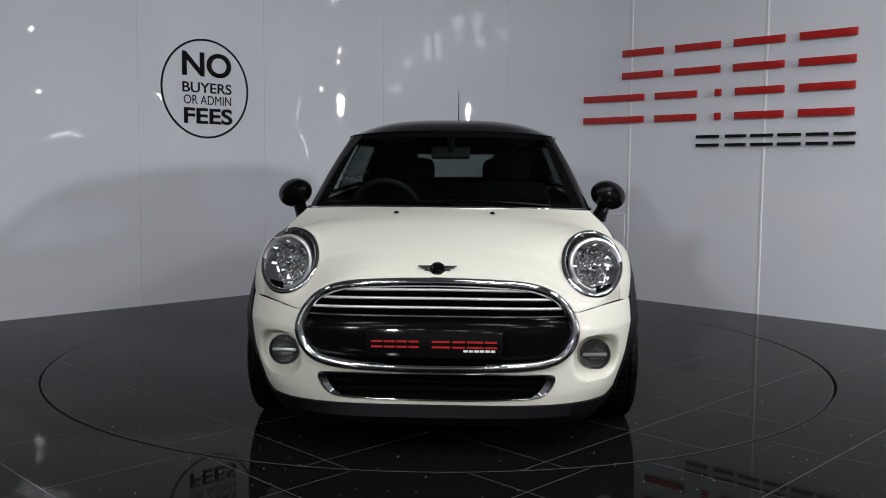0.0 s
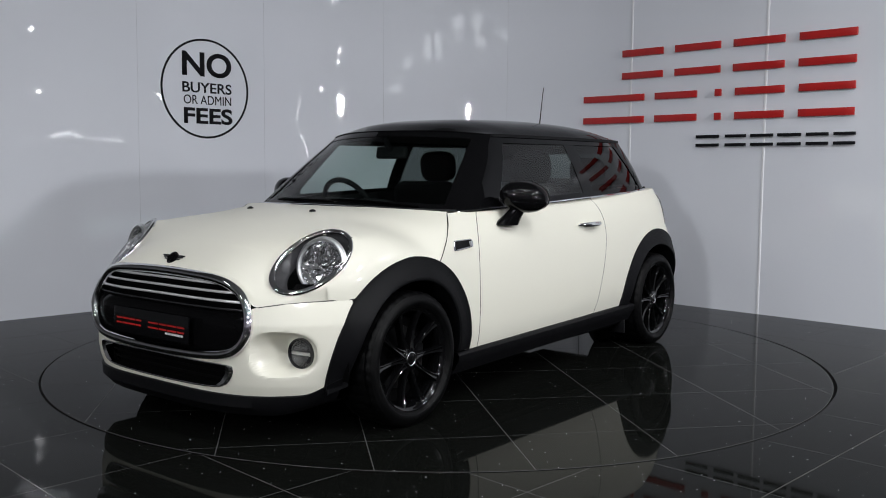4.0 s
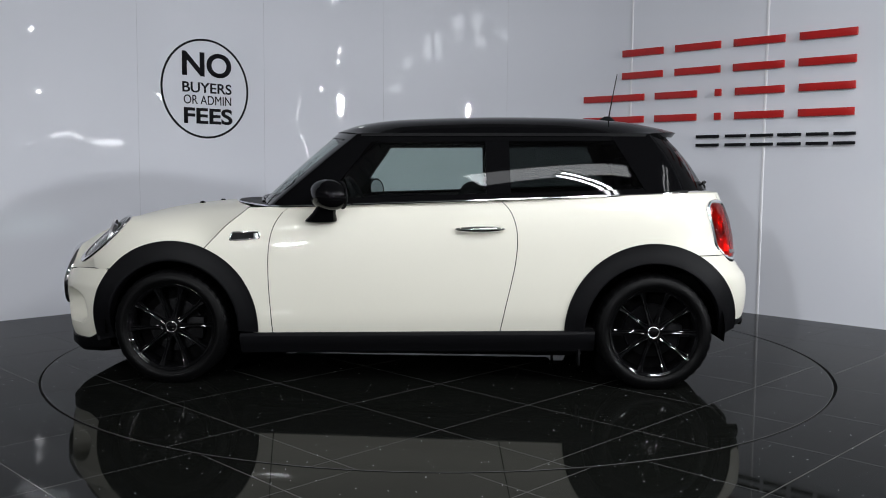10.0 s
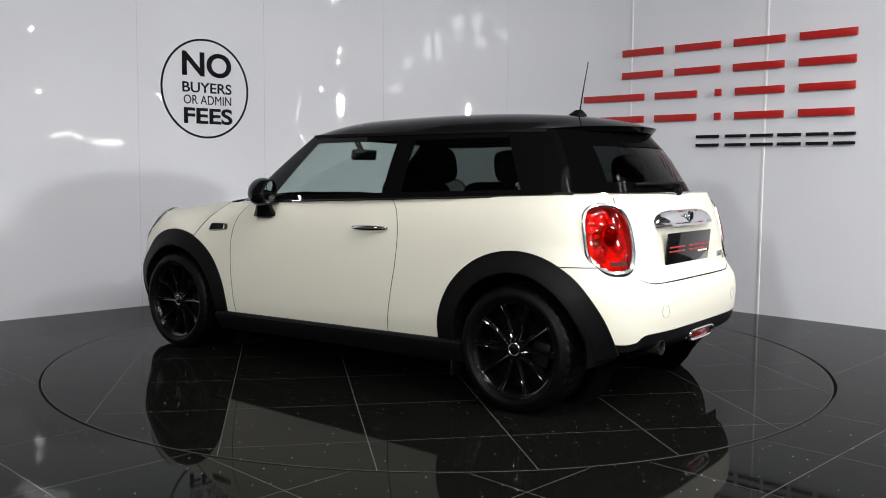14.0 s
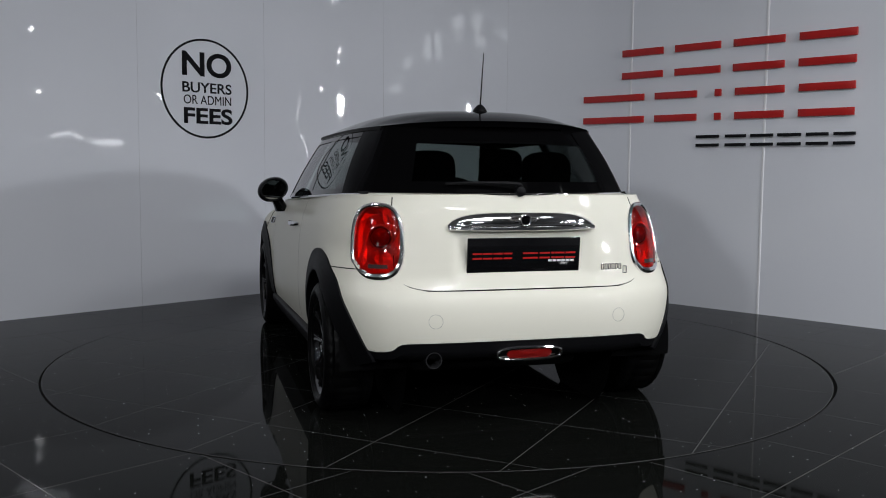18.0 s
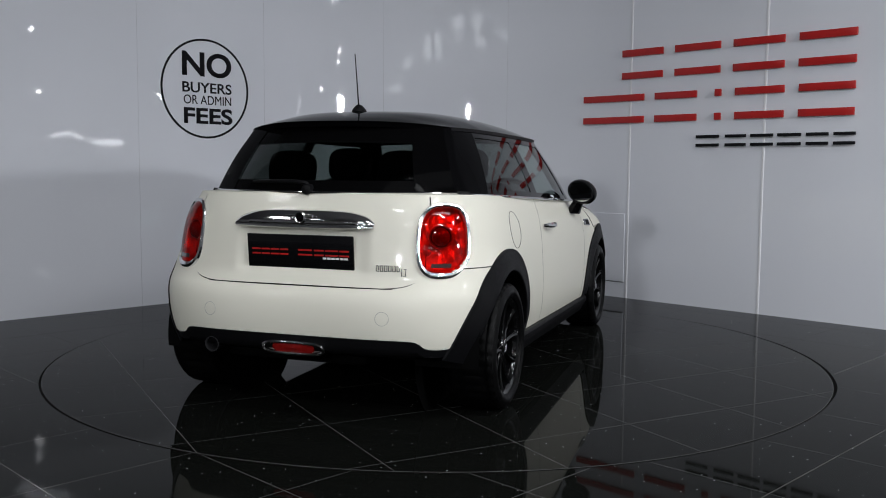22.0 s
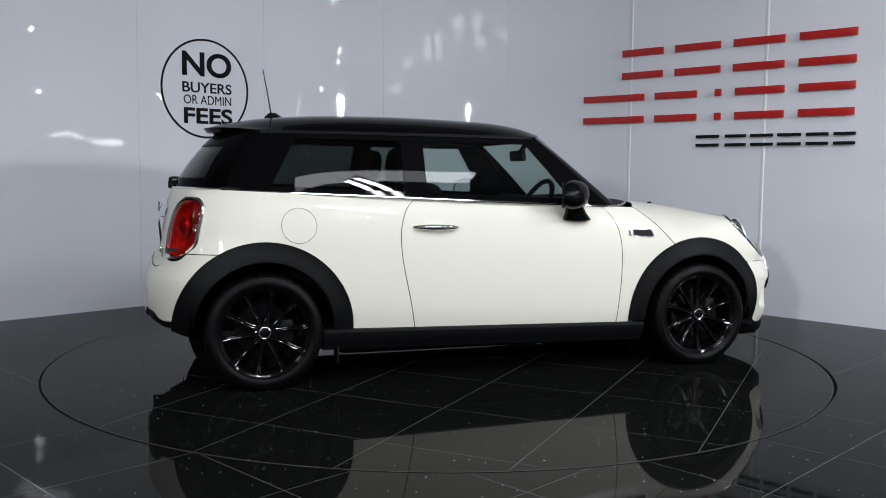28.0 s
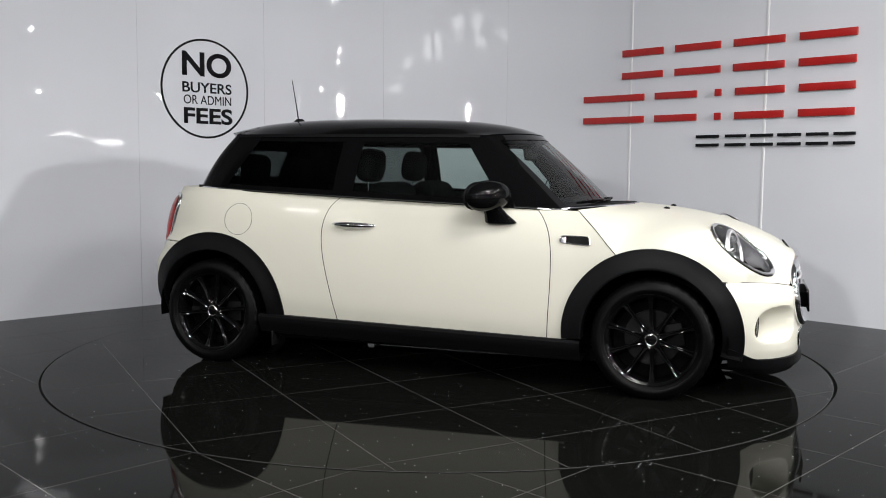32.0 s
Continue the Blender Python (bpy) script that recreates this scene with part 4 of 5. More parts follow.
def rg(f, h, lift=0.0):
    """Rear glass."""
    a = abs(f)
    b = Vector((0.632 * f, 1.672 - 0.255 * a ** 2.1, 1.022))
    t = Vector((0.512 * f, 1.425 - 0.165 * a ** 2.1, 1.332 - 0.010 * a ** 2))
    p = b.lerp(t, h)
    k = 0.018 * math.sin(math.pi * h) + lift
    return p + Vector((0, 0.83 * k, 0.55 * k))


def patch(fn, a0, a1, b0, b1, na=12, nb=10):
    return grid([[fn(a0 + (a1 - a0) * i / na, b0 + (b1 - b0) * j / nb) for j in range(nb + 1)] for i in range(na + 1)])


def side_patch(yb0, yt0, yb1, yt1, h0, h1, n=16, m=10, lift=0.0):
    return grid([[side_gl(yb0 + (yb1 - yb0) * i / n, yt0 + (yt1 - yt0) * i / n, h0 + (h1 - h0) * j / m, lift) for j in range(m + 1)] for i in range(n + 1)])


part("windscreen", patch(lambda f, h: ws(f, h), -0.93, 0.93, 0.02, 0.985, 28, 14), M_WINDSCREEN, car, "clear green-tinted windscreen")
bm = patch(lambda f, h: ws(f, h, 0.003), -0.94, 0.94, 0.915, 1.0, 24, 3)
part("windscreen_header", bm, M_PILLAR, car, "gloss black windscreen border")
part("windscreen_base", patch(lambda f, h: ws(f, h, 0.003), -0.94, 0.94, 0.0, 0.05, 24, 3), M_PILLAR, car, "gloss black windscreen border")
YB0, YT0 = -0.76, -0.31
bm = grid([[ws(0.905 + 0.085 * i / 4, j / 14, 0.004) for j in range(15)] for i in range(5)] +
          [[side_gl(-0.75 + (0.27) * i / 6, -0.305 + 0.105 * i / 6, j / 14, 0.004) for j in range(15)] for i in range(7)])
bmesh.ops.recalc_face_normals(bm, faces=bm.faces)
both("a_pillar", bm, M_PILLAR, car, "gloss black windscreen pillar")
both("door_glass", side_patch(-0.49, -0.21, 0.415, 0.405, 0.05, 0.92), M_GLASS, car, "clear green-tinted door window")
both("quarter_glass", side_patch(0.485, 0.475, 1.30, 1.12, 0.05, 0.92), M_TINT, car, "dark privacy glass")
both("b_pillar", side_patch(0.385, 0.375, 0.51, 0.50, 0.0, 1.0, 4, 10, 0.003), M_PILLAR, car, "gloss black door pillar")
both("window_rail", side_patch(-0.52, -0.22, 1.32, 1.14, 0.88, 1.0, 24, 3, 0.004), M_PILLAR, car, "gloss black window frame")
both("window_base", side_patch(-0.52, -0.22, 1.32, 1.14, 0.0, 0.085, 24, 2, 0.003), M_PILLAR, car, "gloss black window seal")
bm = grid([[side_gl(1.22 + 0.190 * i / 5, 1.04 + 0.215 * i / 5, j / 10, 0.005) for j in range(11)] for i in range(6)] +
          [[rg(1.0 - 0.16 * i / 4, j / 10, 0.005) for j in range(11)] for i in range(5)])
both("rear_pillar", bm, M_BLACK, car, "gloss black rear pillar")
rear_glass = part("rear_glass", patch(lambda f, h: rg(f, h), -0.87, 0.87, 0.04, 0.97, 24, 10), M_REARGLASS, car, "dark tinted rear window")
# black print, widened to stand in for dark lining and trim behind the glass
part("rear_glass_border", patch(lambda f, h: rg(f, h, 0.003), -0.87, 0.87, 0.0, 0.15, 24, 3), M_PRINT_TRIM, car, "black printed border, widened over the dark trim behind")
part("rear_glass_header", patch(lambda f, h: rg(f, h, 0.003), -0.87, 0.87, 0.70, 1.0, 24, 4), M_PRINT_TRIM, car, "black printed border, widened over the dark trim behind")
both("rear_glass_side", patch(lambda f, h: rg(f, h, 0.0065), 0.74, 0.985, 0.0, 1.0, 5, 10), M_PRINT_TRIM, car, "black printed border, widened over the dark trim behind")

T_ZC = smooth_table([(-0.49, 1.339), (-0.40, 1.371), (-0.30, 1.394), (-0.1, 1.417), (0.3, 1.432), (0.6, 1.435), (0.9, 1.430), (1.2, 1.410), (1.4, 1.376), (1.505, 1.350)])
rows = []
for i in range(49):
    v = i / 48
    row = []
    for j in range(-20, 21):
        u = j / 20
        a = abs(u)
        y0, y1 = -0.490 + 0.175 * a ** 2.2, 1.502 - 0.240 * a ** 2.0
        y = y0 + (y1 - y0) * v
        w = interp(y, ((-0.5, 0.536), (-0.31, 0.561), (-0.1, 0.588), (0.2, 0.599), (0.6, 0.601), (0.9, 0.586), (1.1, 0.556), (1.27, 0.518)))
        ze = 1.319 + 0.012 * v
        ye = y - (y0 + 0.490) * (1 - v) ** 3 + (1.502 - y1) * v ** 4
        row.append(Vector((u * w, y, ze + (interp(ye, T_ZC) - ze) * (1 - a ** 3.3))))
    e = [Vector((p.x * 0.985, p.y, p.z - 0.028)) for p in (row[0], row[-1])]
    rows.append([e[0]] + row + [e[1]])
last = [Vector((p.x * 0.985, p.y - 0.022, p.z - 0.026)) for p in rows[-1]]
under = [Vector((p.x * 0.985, p.y - 0.10 + 0.06 * abs(p.x), min(p.z, 1.338 - 0.01 * abs(p.x)) - 0.014)) for p in last]
first = [Vector((p.x, p.y + 0.02, p.z - 0.025)) for p in rows[0]]
bm = grid([first] + rows + [last, under])
bmesh.ops.recalc_face_normals(bm, faces=bm.faces)
roof = part("roof", bm, M_BLACK, car, "gloss black roof with a rear spoiler")
bm = grid([[side_gl(yb, yt, 1.0, 0.016) + Vector((0, 0, dz)) for dz in (-0.012, 0.004)] for yb, yt in [(-0.7 + 2.1 * i / 30, -0.29 + 1.53 * i / 30) for i in range(31)]])
both("gutter", bm, M_CLAD, car, "satin black roof gutter")
part("headlining", grid([[Vector((u * 0.48, -0.33 + 1.58 * v, 1.30 + 0.075 * (1 - abs(u) ** 3) * min(1, 0.35 + 2.2 * v * (1.2 - v)))) for u in [k / 8 - 1 for k in range(17)]] for v in [k / 12 for k in range(13)]]), M_CABIN, car, "dark headlining")

# cream shoulder between the glass and the body's upper edge round the tail
rows = []
for i in range(25):
    y = 0.9 + 0.512 * i / 24
    a = side_gl(y, -0.3, 0.0) + Vector((-0.012, 0, -0.012))
    zb_ = min(belt(y), 1.018) - 0.005
    q = q_y(0.9 + 0.60 * i / 24, zb_)
    rows.append([a, a + Vector((0.012, 0.0, 0.008)), out(q, zb_) + Vector((-0.004, -0.001, 0.002)), out(q, zb_ - 0.006)])
for i in range(1, 31):
    f = 1 - i / 30
    a = rg(f, 0.0) + Vector((0, -0.012, -0.012))
    qa = q_y(1.50, 1.012)
    q = qa + (3 - qa) * (i / 30) ** 0.8
    rows.append([a, a + Vector((0.004 * f, 0.012, 0.008)), out(q, 1.012) + Vector((0, -0.004, 0.003)), out(q, 1.006)])
bm = grid(rows + [[Vector((-p.x, p.y, p.z)) for p in r] for r in reversed(rows[:-1])])
bmesh.ops.recalc_face_normals(bm, faces=bm.faces)
part("tail_shoulder", bm, M_PAINT, car, "cream-white shoulder under the rear glass")

# bright belt strips
path = [side_gl(-0.78 + 2.195 * i / 40, -0.3, 0.0) + Vector((0.010, 0, -0.004)) for i in range(41)]
both("belt_trim", tube(path, 0.0075, 8, flat=0.9), M_CHROME, car, "chrome window belt trim")
path = [cowl_edge(-1 + i / 20) + Vector((0, -0.010, -0.002)) for i in range(41)]
part("cowl_trim", tube(path, 0.007, 8), M_CHROME, car, "chrome strip along the windscreen base")
path = [rg(-1 + 2 * i / 30, 0.0) + Vector((0, 0.010, -0.002)) for i in range(31)]
part("tailgate_trim", tube(path, 0.0055, 8), M_CHROME, car, "chrome strip under the rear window")
bm = grid([[cowl_edge(f) + Vector((0, -0.008, -0.006)), cowl_edge(f) + Vector((0, 0.004, 0.003)), cowl_edge(f).lerp(ws(f, 0.0), 0.35) + Vector((0, 0, -0.012)),
            cowl_edge(f).lerp(ws(f, 0.0), 0.75) + Vector((0, 0, -0.014)), ws(f, 0.0) + Vector((0, 0, -0.004)), ws(f, 0.06, -0.006)] for f in [-0.985 + 1.97 * i / 40 for i in range(41)]])
part("cowl", bm, M_CLAD, car, "black plastic cowl under the windscreen")
for k, (f0, f1) in enumerate(((0.02, -0.66), (0.74, 0.04))):
    a = ws(f0, 0.0, 0.012)
    b = ws(f1, 0.035, 0.012)
    m = ws((f0 + f1) / 2, 0.018, 0.016)
    w = part("wiper", tube(catmull([a, m, b], 14), lambda t: 0.007 - 0.003 * t, 6), M_GRILLE, car, "black windscreen wiper arm")
    part("blade", tube([ws(f0 + (f1 - f0) * (0.25 + 0.85 * i / 10), 0.026 + 0.012 * i / 10, 0.006) for i in range(11)], 0.005, 6), M_GRILLE, w)

# aerial
a = part("aerial", lathe([(0.0, 0.0), (0.0, 0.034), (0.012, 0.030), (0.024, 0.020), (0.034, 0.012), (0.036, 0.0)], 20, "z"), M_CLAD, car, "black roof aerial")
for v in a.data.vertices:
    v.co.y *= 2.0 if v.co.y < 0 else 1.3
    v.co += Vector((0, 1.115, 1.417))
part("rod", tube([(0, 1.118, 1.445), (0, 1.135, 1.55), (0, 1.162, 1.70)], lambda t: 0.0042 - 0.0018 * t, 8), M_CLAD, a)

# ---- wheels ----


def spoke_bm():
    prof = []
    for r, w, x, d in ((0.038, 0.018, 0.020, 0.035), (0.080, 0.0105, 0.012, 0.032), (0.135, 0.0095, 0.013, 0.030), (0.185, 0.0120, 0.022, 0.030), (0.214, 0.0185, 0.031, 0.030)):
        prof.append([Vector((x + e, r, s * w)) for s, e in ((-1, -d), (-1, -0.008), (-0.96, -0.003), (-0.86, 0.0006), (-0.66, 0.0020), (-0.40, 0.0006), (0, -0.0022), (0.40, 0.0006), (0.66, 0.0020), (0.86, 0.0006), (0.96, -0.003), (1, -0.008), (1, -d))])
    bm = grid(prof)
    bmesh.ops.recalc_face_normals(bm, faces=bm.faces)
    return bm


def alloy():
    return lathe([(-0.16, 0.195), (-0.15, 0.208), (0.0, 0.206), (0.016, 0.208), (0.028, 0.212), (0.034, 0.218), (0.036, 0.223), (0.040, 0.227), (0.038, 0.231), (0.030, 0.232), (0.02, 0.229)], 72)


def tyre():
    prof = [(-0.155, 0.224), (-0.168, 0.25), (-0.165, 0.282), (-0.15, 0.295), (-0.12, TYRE_R - 0.001), (-0.0525, TYRE_R), (0.015, TYRE_R - 0.001), (0.034, 0.2955), (0.045, 0.285), (0.0475, 0.281), (0.0545, 0.268), (0.057, 0.256), (0.055, 0.246), (0.0525, 0.243), (0.047, 0.234), (0.040, 0.229), (0.02, 0.224)]
    dense = [(p.x, p.y) for p in catmull([(a, b, 0) for a, b in prof], 60)]
    bm = lathe(dense, 144)
    # tread grooves round the tyre and cross cuts
    for v in bm.verts:
        r = math.hypot(v.co.y, v.co.z)
        if r > TYRE_R - 0.012 and -0.15 < v.co.x < 0.042:
            g = math.cos((v.co.x + 0.0525) * 150)
            if g < -0.6:
                v.co.y *= 1 - 0.007 / r
                v.co.z *= 1 - 0.007 / r
            elif round(math.atan2(v.co.z, v.co.y) / math.tau * 144) % 4 == 0:
                v.co.y *= 1 - 0.005 / r
                v.co.z *= 1 - 0.005 / r
    return bm


def make_wheel(x, y, turn, side):
    nm = "front_wheel" if y < 0 else "rear_wheel"
    w = part(nm, alloy(), M_RIM, car, "gloss black ten-spoke alloy wheel")
    w.matrix_local = pose(x, y, 0.2975, rz=0 if side > 0 else 180) @ pose(0, 0, 0, rx=turn)
    part("tyre", tyre(), M_TYRE, w, "black rubber tyre")
    part("hub", lathe([(-0.02, 0.052), (0.012, 0.054), (0.020, 0.046), (0.021, 0.032), (0.014, 0.030)], 40), M_RIM, w)
    sp = None
    for k in range(10):
        if sp is None:
            sp = part("spoke", spoke_bm(), M_RIM, w)
            ob = sp
        else:
            ob = new("spoke", sp.data)
            ob.parent = w
        ob.matrix_local = pose(0, 0, 0, rx=k * 36 + 9)
    part("centre_cap", lathe([(0.014, 0.031), (0.024, 0.029), (0.026, 0.024), (0.0265, 0.0)], 24), M_RIM, w, "dark grey centre cap")
    part("cap_ring", lathe([(0.016, 0.0315), (0.0270, 0.0308), (0.0280, 0.0285), (0.0265, 0.0262), (0.022, 0.0255)], 32), M_RING, w, "silver ring")
    part("brake_disc", lathe([(-0.05, 0.05), (-0.05, 0.14), (-0.07, 0.14), (-0.07, 0.05)], 40), M_DISC, w, "steel brake disc")
    part("backing_plate", lathe([(-0.075, 0.0), (-0.075, 0.205)], 40), M_UNDER, w)
    cal = box(-0.09, -0.03, 0.06, 0.155, -0.06, 0.06, 0.012)
    part("brake_caliper", cal, M_CLAD, w)
    for k in range(5):
        a = k * math.tau / 5 + 0.3
        b = lathe([(0.004, 0.0), (0.016, 0.008), (0.016, 0.009), (0.0, 0.009)], 10)
        for v in b.verts:
            v.co += Vector((0, math.cos(a) * 0.042, math.sin(a) * 0.042))
        part("wheel_bolt", b, M_DARKCHROME, w)
    return w


for x, y, t in ((0.804, -1.257, -5.7), (0.793, 1.252, -9.5), (-0.804, -1.257, 11), (-0.793, 1.252, -1.5)):
    make_wheel(x, y, t, 1 if x > 0 else -1)

# ---- nose ----
ring = [face_f(x * 0.985, 0.52 + (z - 0.52) * 0.965) + Vector((0, -0.008, 0)) for x, z in GRILLE]
surround = part("grille_surround", tube(ring, 0.0195, 10, closed=True, up=(0, 1, 0)), M_CHROME, car, "chrome grille surround")
cx, cz = 0.0, 0.52
rows = [[Vector((cx + (x - cx) * k, face_f(x * k, max(0.36, min(0.69, cz + (z - cz) * k))).y + 0.045, cz + (z - cz) * k)) for x, z in GRILLE] for k in (1.02, 0.7, 0.4, 0.02)]
grille = part("grille", grid(rows, close_v=True), M_UNDER, car, "black grille with chrome slats")
rows = [[face_f(x, z) + Vector((0, d, 0)) for x, z in GRILLE] for d in (-0.004, 0.05)]
part("grille_wall", grid(rows, close_v=True), M_GRILLE, grille)


def grille_half(z):
    """Half width of the grille at z."""
    xs = []
    for (x0, z0), (x1, z1) in zip(GRILLE, GRILLE[1:] + GRILLE[:1]):
        if (z0 > z) != (z1 > z):
            xs.append(abs(x0 + (x1 - x0) * (z - z0) / (z1 - z0)))
    return min(xs) if xs else 0.3


for z in (0.655, 0.622, 0.587):
    h = grille_half(z) - 0.03
    path = [face_f(-h + 2 * h * i / 36, z) + Vector((0, -0.003, 0.004 * (1 - (-1 + i / 18) ** 2))) for i in range(37)]
    part("slat", tube(path, 0.0072, 8, flat=0.8), M_SLAT, grille, "thin chrome slat")
    path = [p + Vector((0, 0.012, -0.012)) for p in path]
    part("slat_back", tube(path, 0.008, 6), M_UNDER, grille)
rows = []
for j in range(9):
    z = 0.368 + (0.553 - 0.368) * j / 8
    h = grille_half(z) - 0.016
    rows.append([face_f(-h + 2 * h * i / 36, z) + Vector((0, 0.004 + 0.02 * (abs(j - 4) / 4) ** 4, 0)) for i in range(37)])
part("grille_panel", grid(rows), M_GRILLE, grille, "gloss black lower grille panel")
h = grille_half(0.556) - 0.02
part("slat", tube([face_f(-h + 2 * h * i / 36, 0.556) + Vector((0, 0.004, 0)) for i in range(37)], 0.005, 8), M_DARKCHROME, grille)


def plate(name, w, h, thick):
    """A dealer's show plate facing -y, with plain coloured bars for its print."""
    p = part(name, box(-w / 2, w / 2, -thick, 0, -h / 2, h / 2, 0.003), M_PLATE, car, "gloss black show plate with red printed bars")
    x = -w * 0.455
    for c in (0.09, 0.09, 0.09, 0.085, -0.085, 0.15, 0.105, 0.03, 0.10, 0.10):
        cw = abs(c) * w
        if c > 0:
            for z0 in (-0.017, 0.004):
                part("print", box(x, x + cw * 0.88, -thick - 0.0008, -thick + 0.001, z0, z0 + 0.0075), M_RED, p, "red printed bar", smooth=False)
        x += cw * 1.0
    for k in range(6):
        part("print", box(w * 0.215 + k * 0.021, w * 0.215 + k * 0.021 + 0.017, -thick - 0.0008, -thick + 0.001, -0.031, -0.022), M_WHITEPRINT, p, "pale printed bar", smooth=False)
    return p


pf = plate("front_plate", 0.53, 0.113, 0.010)
pf.matrix_local = pose(-0.006, -1.998, 0.457, rx=-3)
part("plate_bracket", box(-0.2, 0.2, 0.0, 0.035, -0.04, 0.04, 0.004), M_UNDER, pf)

# lower intake
rows = [[face_f(x, z) + Vector((0, d, 0)) for x, z in INTAKE] for d in (-0.002, 0.07)]
intake = part("lower_intake", grid(rows, close_v=True), M_UNDER, car, "black lower air intake")
rows = [[Vector((x * k, face_f(x * k, 0.28).y + 0.06, 0.28 + (z - 0.28) * k)) for x, z in INTAKE] for k in (1.0, 0.6, 0.1)]
part("mesh_panel", grid(rows, close_v=True), M_UNDER, intake)
for z in (0.262, 0.292):
    part("intake_slat", tube([face_f(-0.43 + 0.86 * i / 24, z) + Vector((0, 0.035, 0)) for i in range(25)], 0.005, 6), M_UNDER, intake)
part("intake_rim", tube([face_f(x, z) + Vector((0, -0.003, 0)) for x, z in INTAKE], 0.0042, 8, closed=True, up=(0, 1, 0)), M_CHROME, intake, "slim chrome rim")
bm = grid([[face_f(x + d, z) + Vector((0, e, 0)) for d, e in ((0.006, -0.004), (-0.004, -0.010), (-0.030, -0.002), (-0.040, 0.03))] for x, z in ((0.405, 0.243), (0.428, 0.257), (0.448, 0.28), (0.460, 0.305), (0.459, 0.322), (0.445, 0.329))])
both("intake_corner_trim", bm, M_CHROME, car, "chrome intake corner trim")

# fog lamps
fc = Vector((FOG[0], -1.742, FOG[1]))
fn = Vector((0.10, -0.995, 0.0)).normalized()
FM = Matrix.Translation(fc) @ fn.to_track_quat("X", "Z").to_matrix().to_4x4()


def placed(bm, m):
    bmesh.ops.transform(bm, matrix=m, verts=bm.verts)
    return bm


fogs = both("fog_lamp", placed(lathe([(-0.01, 0.064), (0.008, 0.063), (0.011, 0.060), (0.009, 0.057), (-0.006, 0.056)], 36), FM), M_DARKCHROME, car, "round front fog lamp in a dark ring")
for o, sgn in zip(fogs, (1, -1)):
    fix = (lambda b: b) if sgn > 0 else mirrored
    part("reflector", fix(placed(lathe([(-0.002, 0.055), (-0.028, 0.040), (-0.038, 0.018), (-0.038, 0.0)], 30), FM)), M_FOGREF, o)
    part("bar", fix(placed(box(-0.008, 0.001, -0.05, 0.05, -0.007, 0.006, 0.002), FM)), M_SATIN, o)
    part("lens", fix(placed(lathe([(0.004, 0.055), (0.010, 0.035), (0.012, 0.0)], 30), FM)), M_LENS, o)

# headlamps
N = 56
ang = [k * math.tau / N for k in range(N)]


def hl_row(k, lift):
    return [hl_on(HL_A * k * math.cos(a), HL_B * k * math.sin(a), lift) for a in ang]


def hl_flat(k, depth):
    return [HL_C + hl_frame(HL_A * k * math.cos(a), HL_B * k * math.sin(a)) - HL_AX * depth for a in ang]


lamp_ring = tube(hl_row(0.985, 0.003), lambda t: 0.0105 + 0.0065 * max(0.0, -math.sin(t * math.tau)) ** 2, 10, closed=True, up=tuple(HL_AX))
lamps = both("headlamp", lamp_ring, M_CHROME, car, "oval headlamp in a chrome ring")
core = HL_C - HL_AX * 0.030 + hl_frame(0.022, 0.030)
HM = Matrix.Translation(core) @ Vector((0.22, -0.93, 0.20)).to_track_quat("X", "Z").to_matrix().to_4x4() @ Matrix.Diagonal((1.0, 1.16, 1.16, 1))
for o, sgn in zip(lamps, (1, -1)):
    fix = (lambda b: b) if sgn > 0 else mirrored
    rim = hl_row(0.99, -0.004)
    inner = hl_flat(0.80, 0.045)
    part("bezel", fix(grid([rim, [p.lerp(q, 0.5) - HL_AX * 0.006 for p, q in zip(rim, inner)], inner, hl_flat(0.72, 0.07)], close_v=True)), M_BEZEL, o, "dark grey headlamp bezel")
    rnd = random.Random(5)
    rows = []
    for x, r in ((0.015, 0.088), (-0.004, 0.083), (-0.020, 0.072), (-0.034, 0.058), (-0.046, 0.042), (-0.054, 0.024), (-0.057, 0.010)):
        rows.append([(x + rnd.uniform(-0.008, 0.008) * (r < 0.085), math.cos(k * math.tau / 24) * r * rnd.uniform(0.95, 1.05), math.sin(k * math.tau / 24) * r * rnd.uniform(0.95, 1.05)) for k in range(24)])
    part("reflector", fix(placed(grid(rows, close_v=True), HM)), M_SPARKLE, o, "bright faceted reflector bowl", smooth=False)
    part("projector", fix(placed(lathe([(-0.06, 0.020), (-0.02, 0.020), (-0.012, 0.017), (-0.004, 0.009), (-0.002, 0.0)], 24), HM)), M_CHROME, o)
    part("running_light_ring", fix(placed(lathe([(0.004, 0.104), (0.016, 0.100), (0.020, 0.092), (0.015, 0.086), (0.008, 0.085)], 40), HM)), M_SATIN, o, "satin ring")
    part("lens", fix(grid([hl_row(0.985, 0.004), hl_row(0.9, 0.010), hl_row(0.7, 0.015), hl_row(0.4, 0.019), hl_row(0.02, 0.020)], close_v=True)), M_LENS, o, "clear headlamp lens")

# shut line between the bonnet and the bumper
LINE = catmull([flank(-1.585, 0.5955), flank(-1.70, 0.594), face_f(0.735, 0.592), face_f(0.64, 0.584), face_f(0.56, 0.570)], 40)
both("shut_line", tube([q + Vector((0.0, -0.0004, 0)) for q in LINE], 0.0023, 6), M_UNDER, bonnet, "dark shut line")

LINE = catmull([flank(-0.865, 0.923), flank(-0.966, 0.832), flank(-1.03, 0.762), flank(-1.073, 0.716)], 20)
both("shut_line", tube([q + Vector((0.0004, 0, 0)) for q in LINE], 0.0019, 6), M_UNDER, bonnet, "dark shut line")

# bonnet badge and washer jets


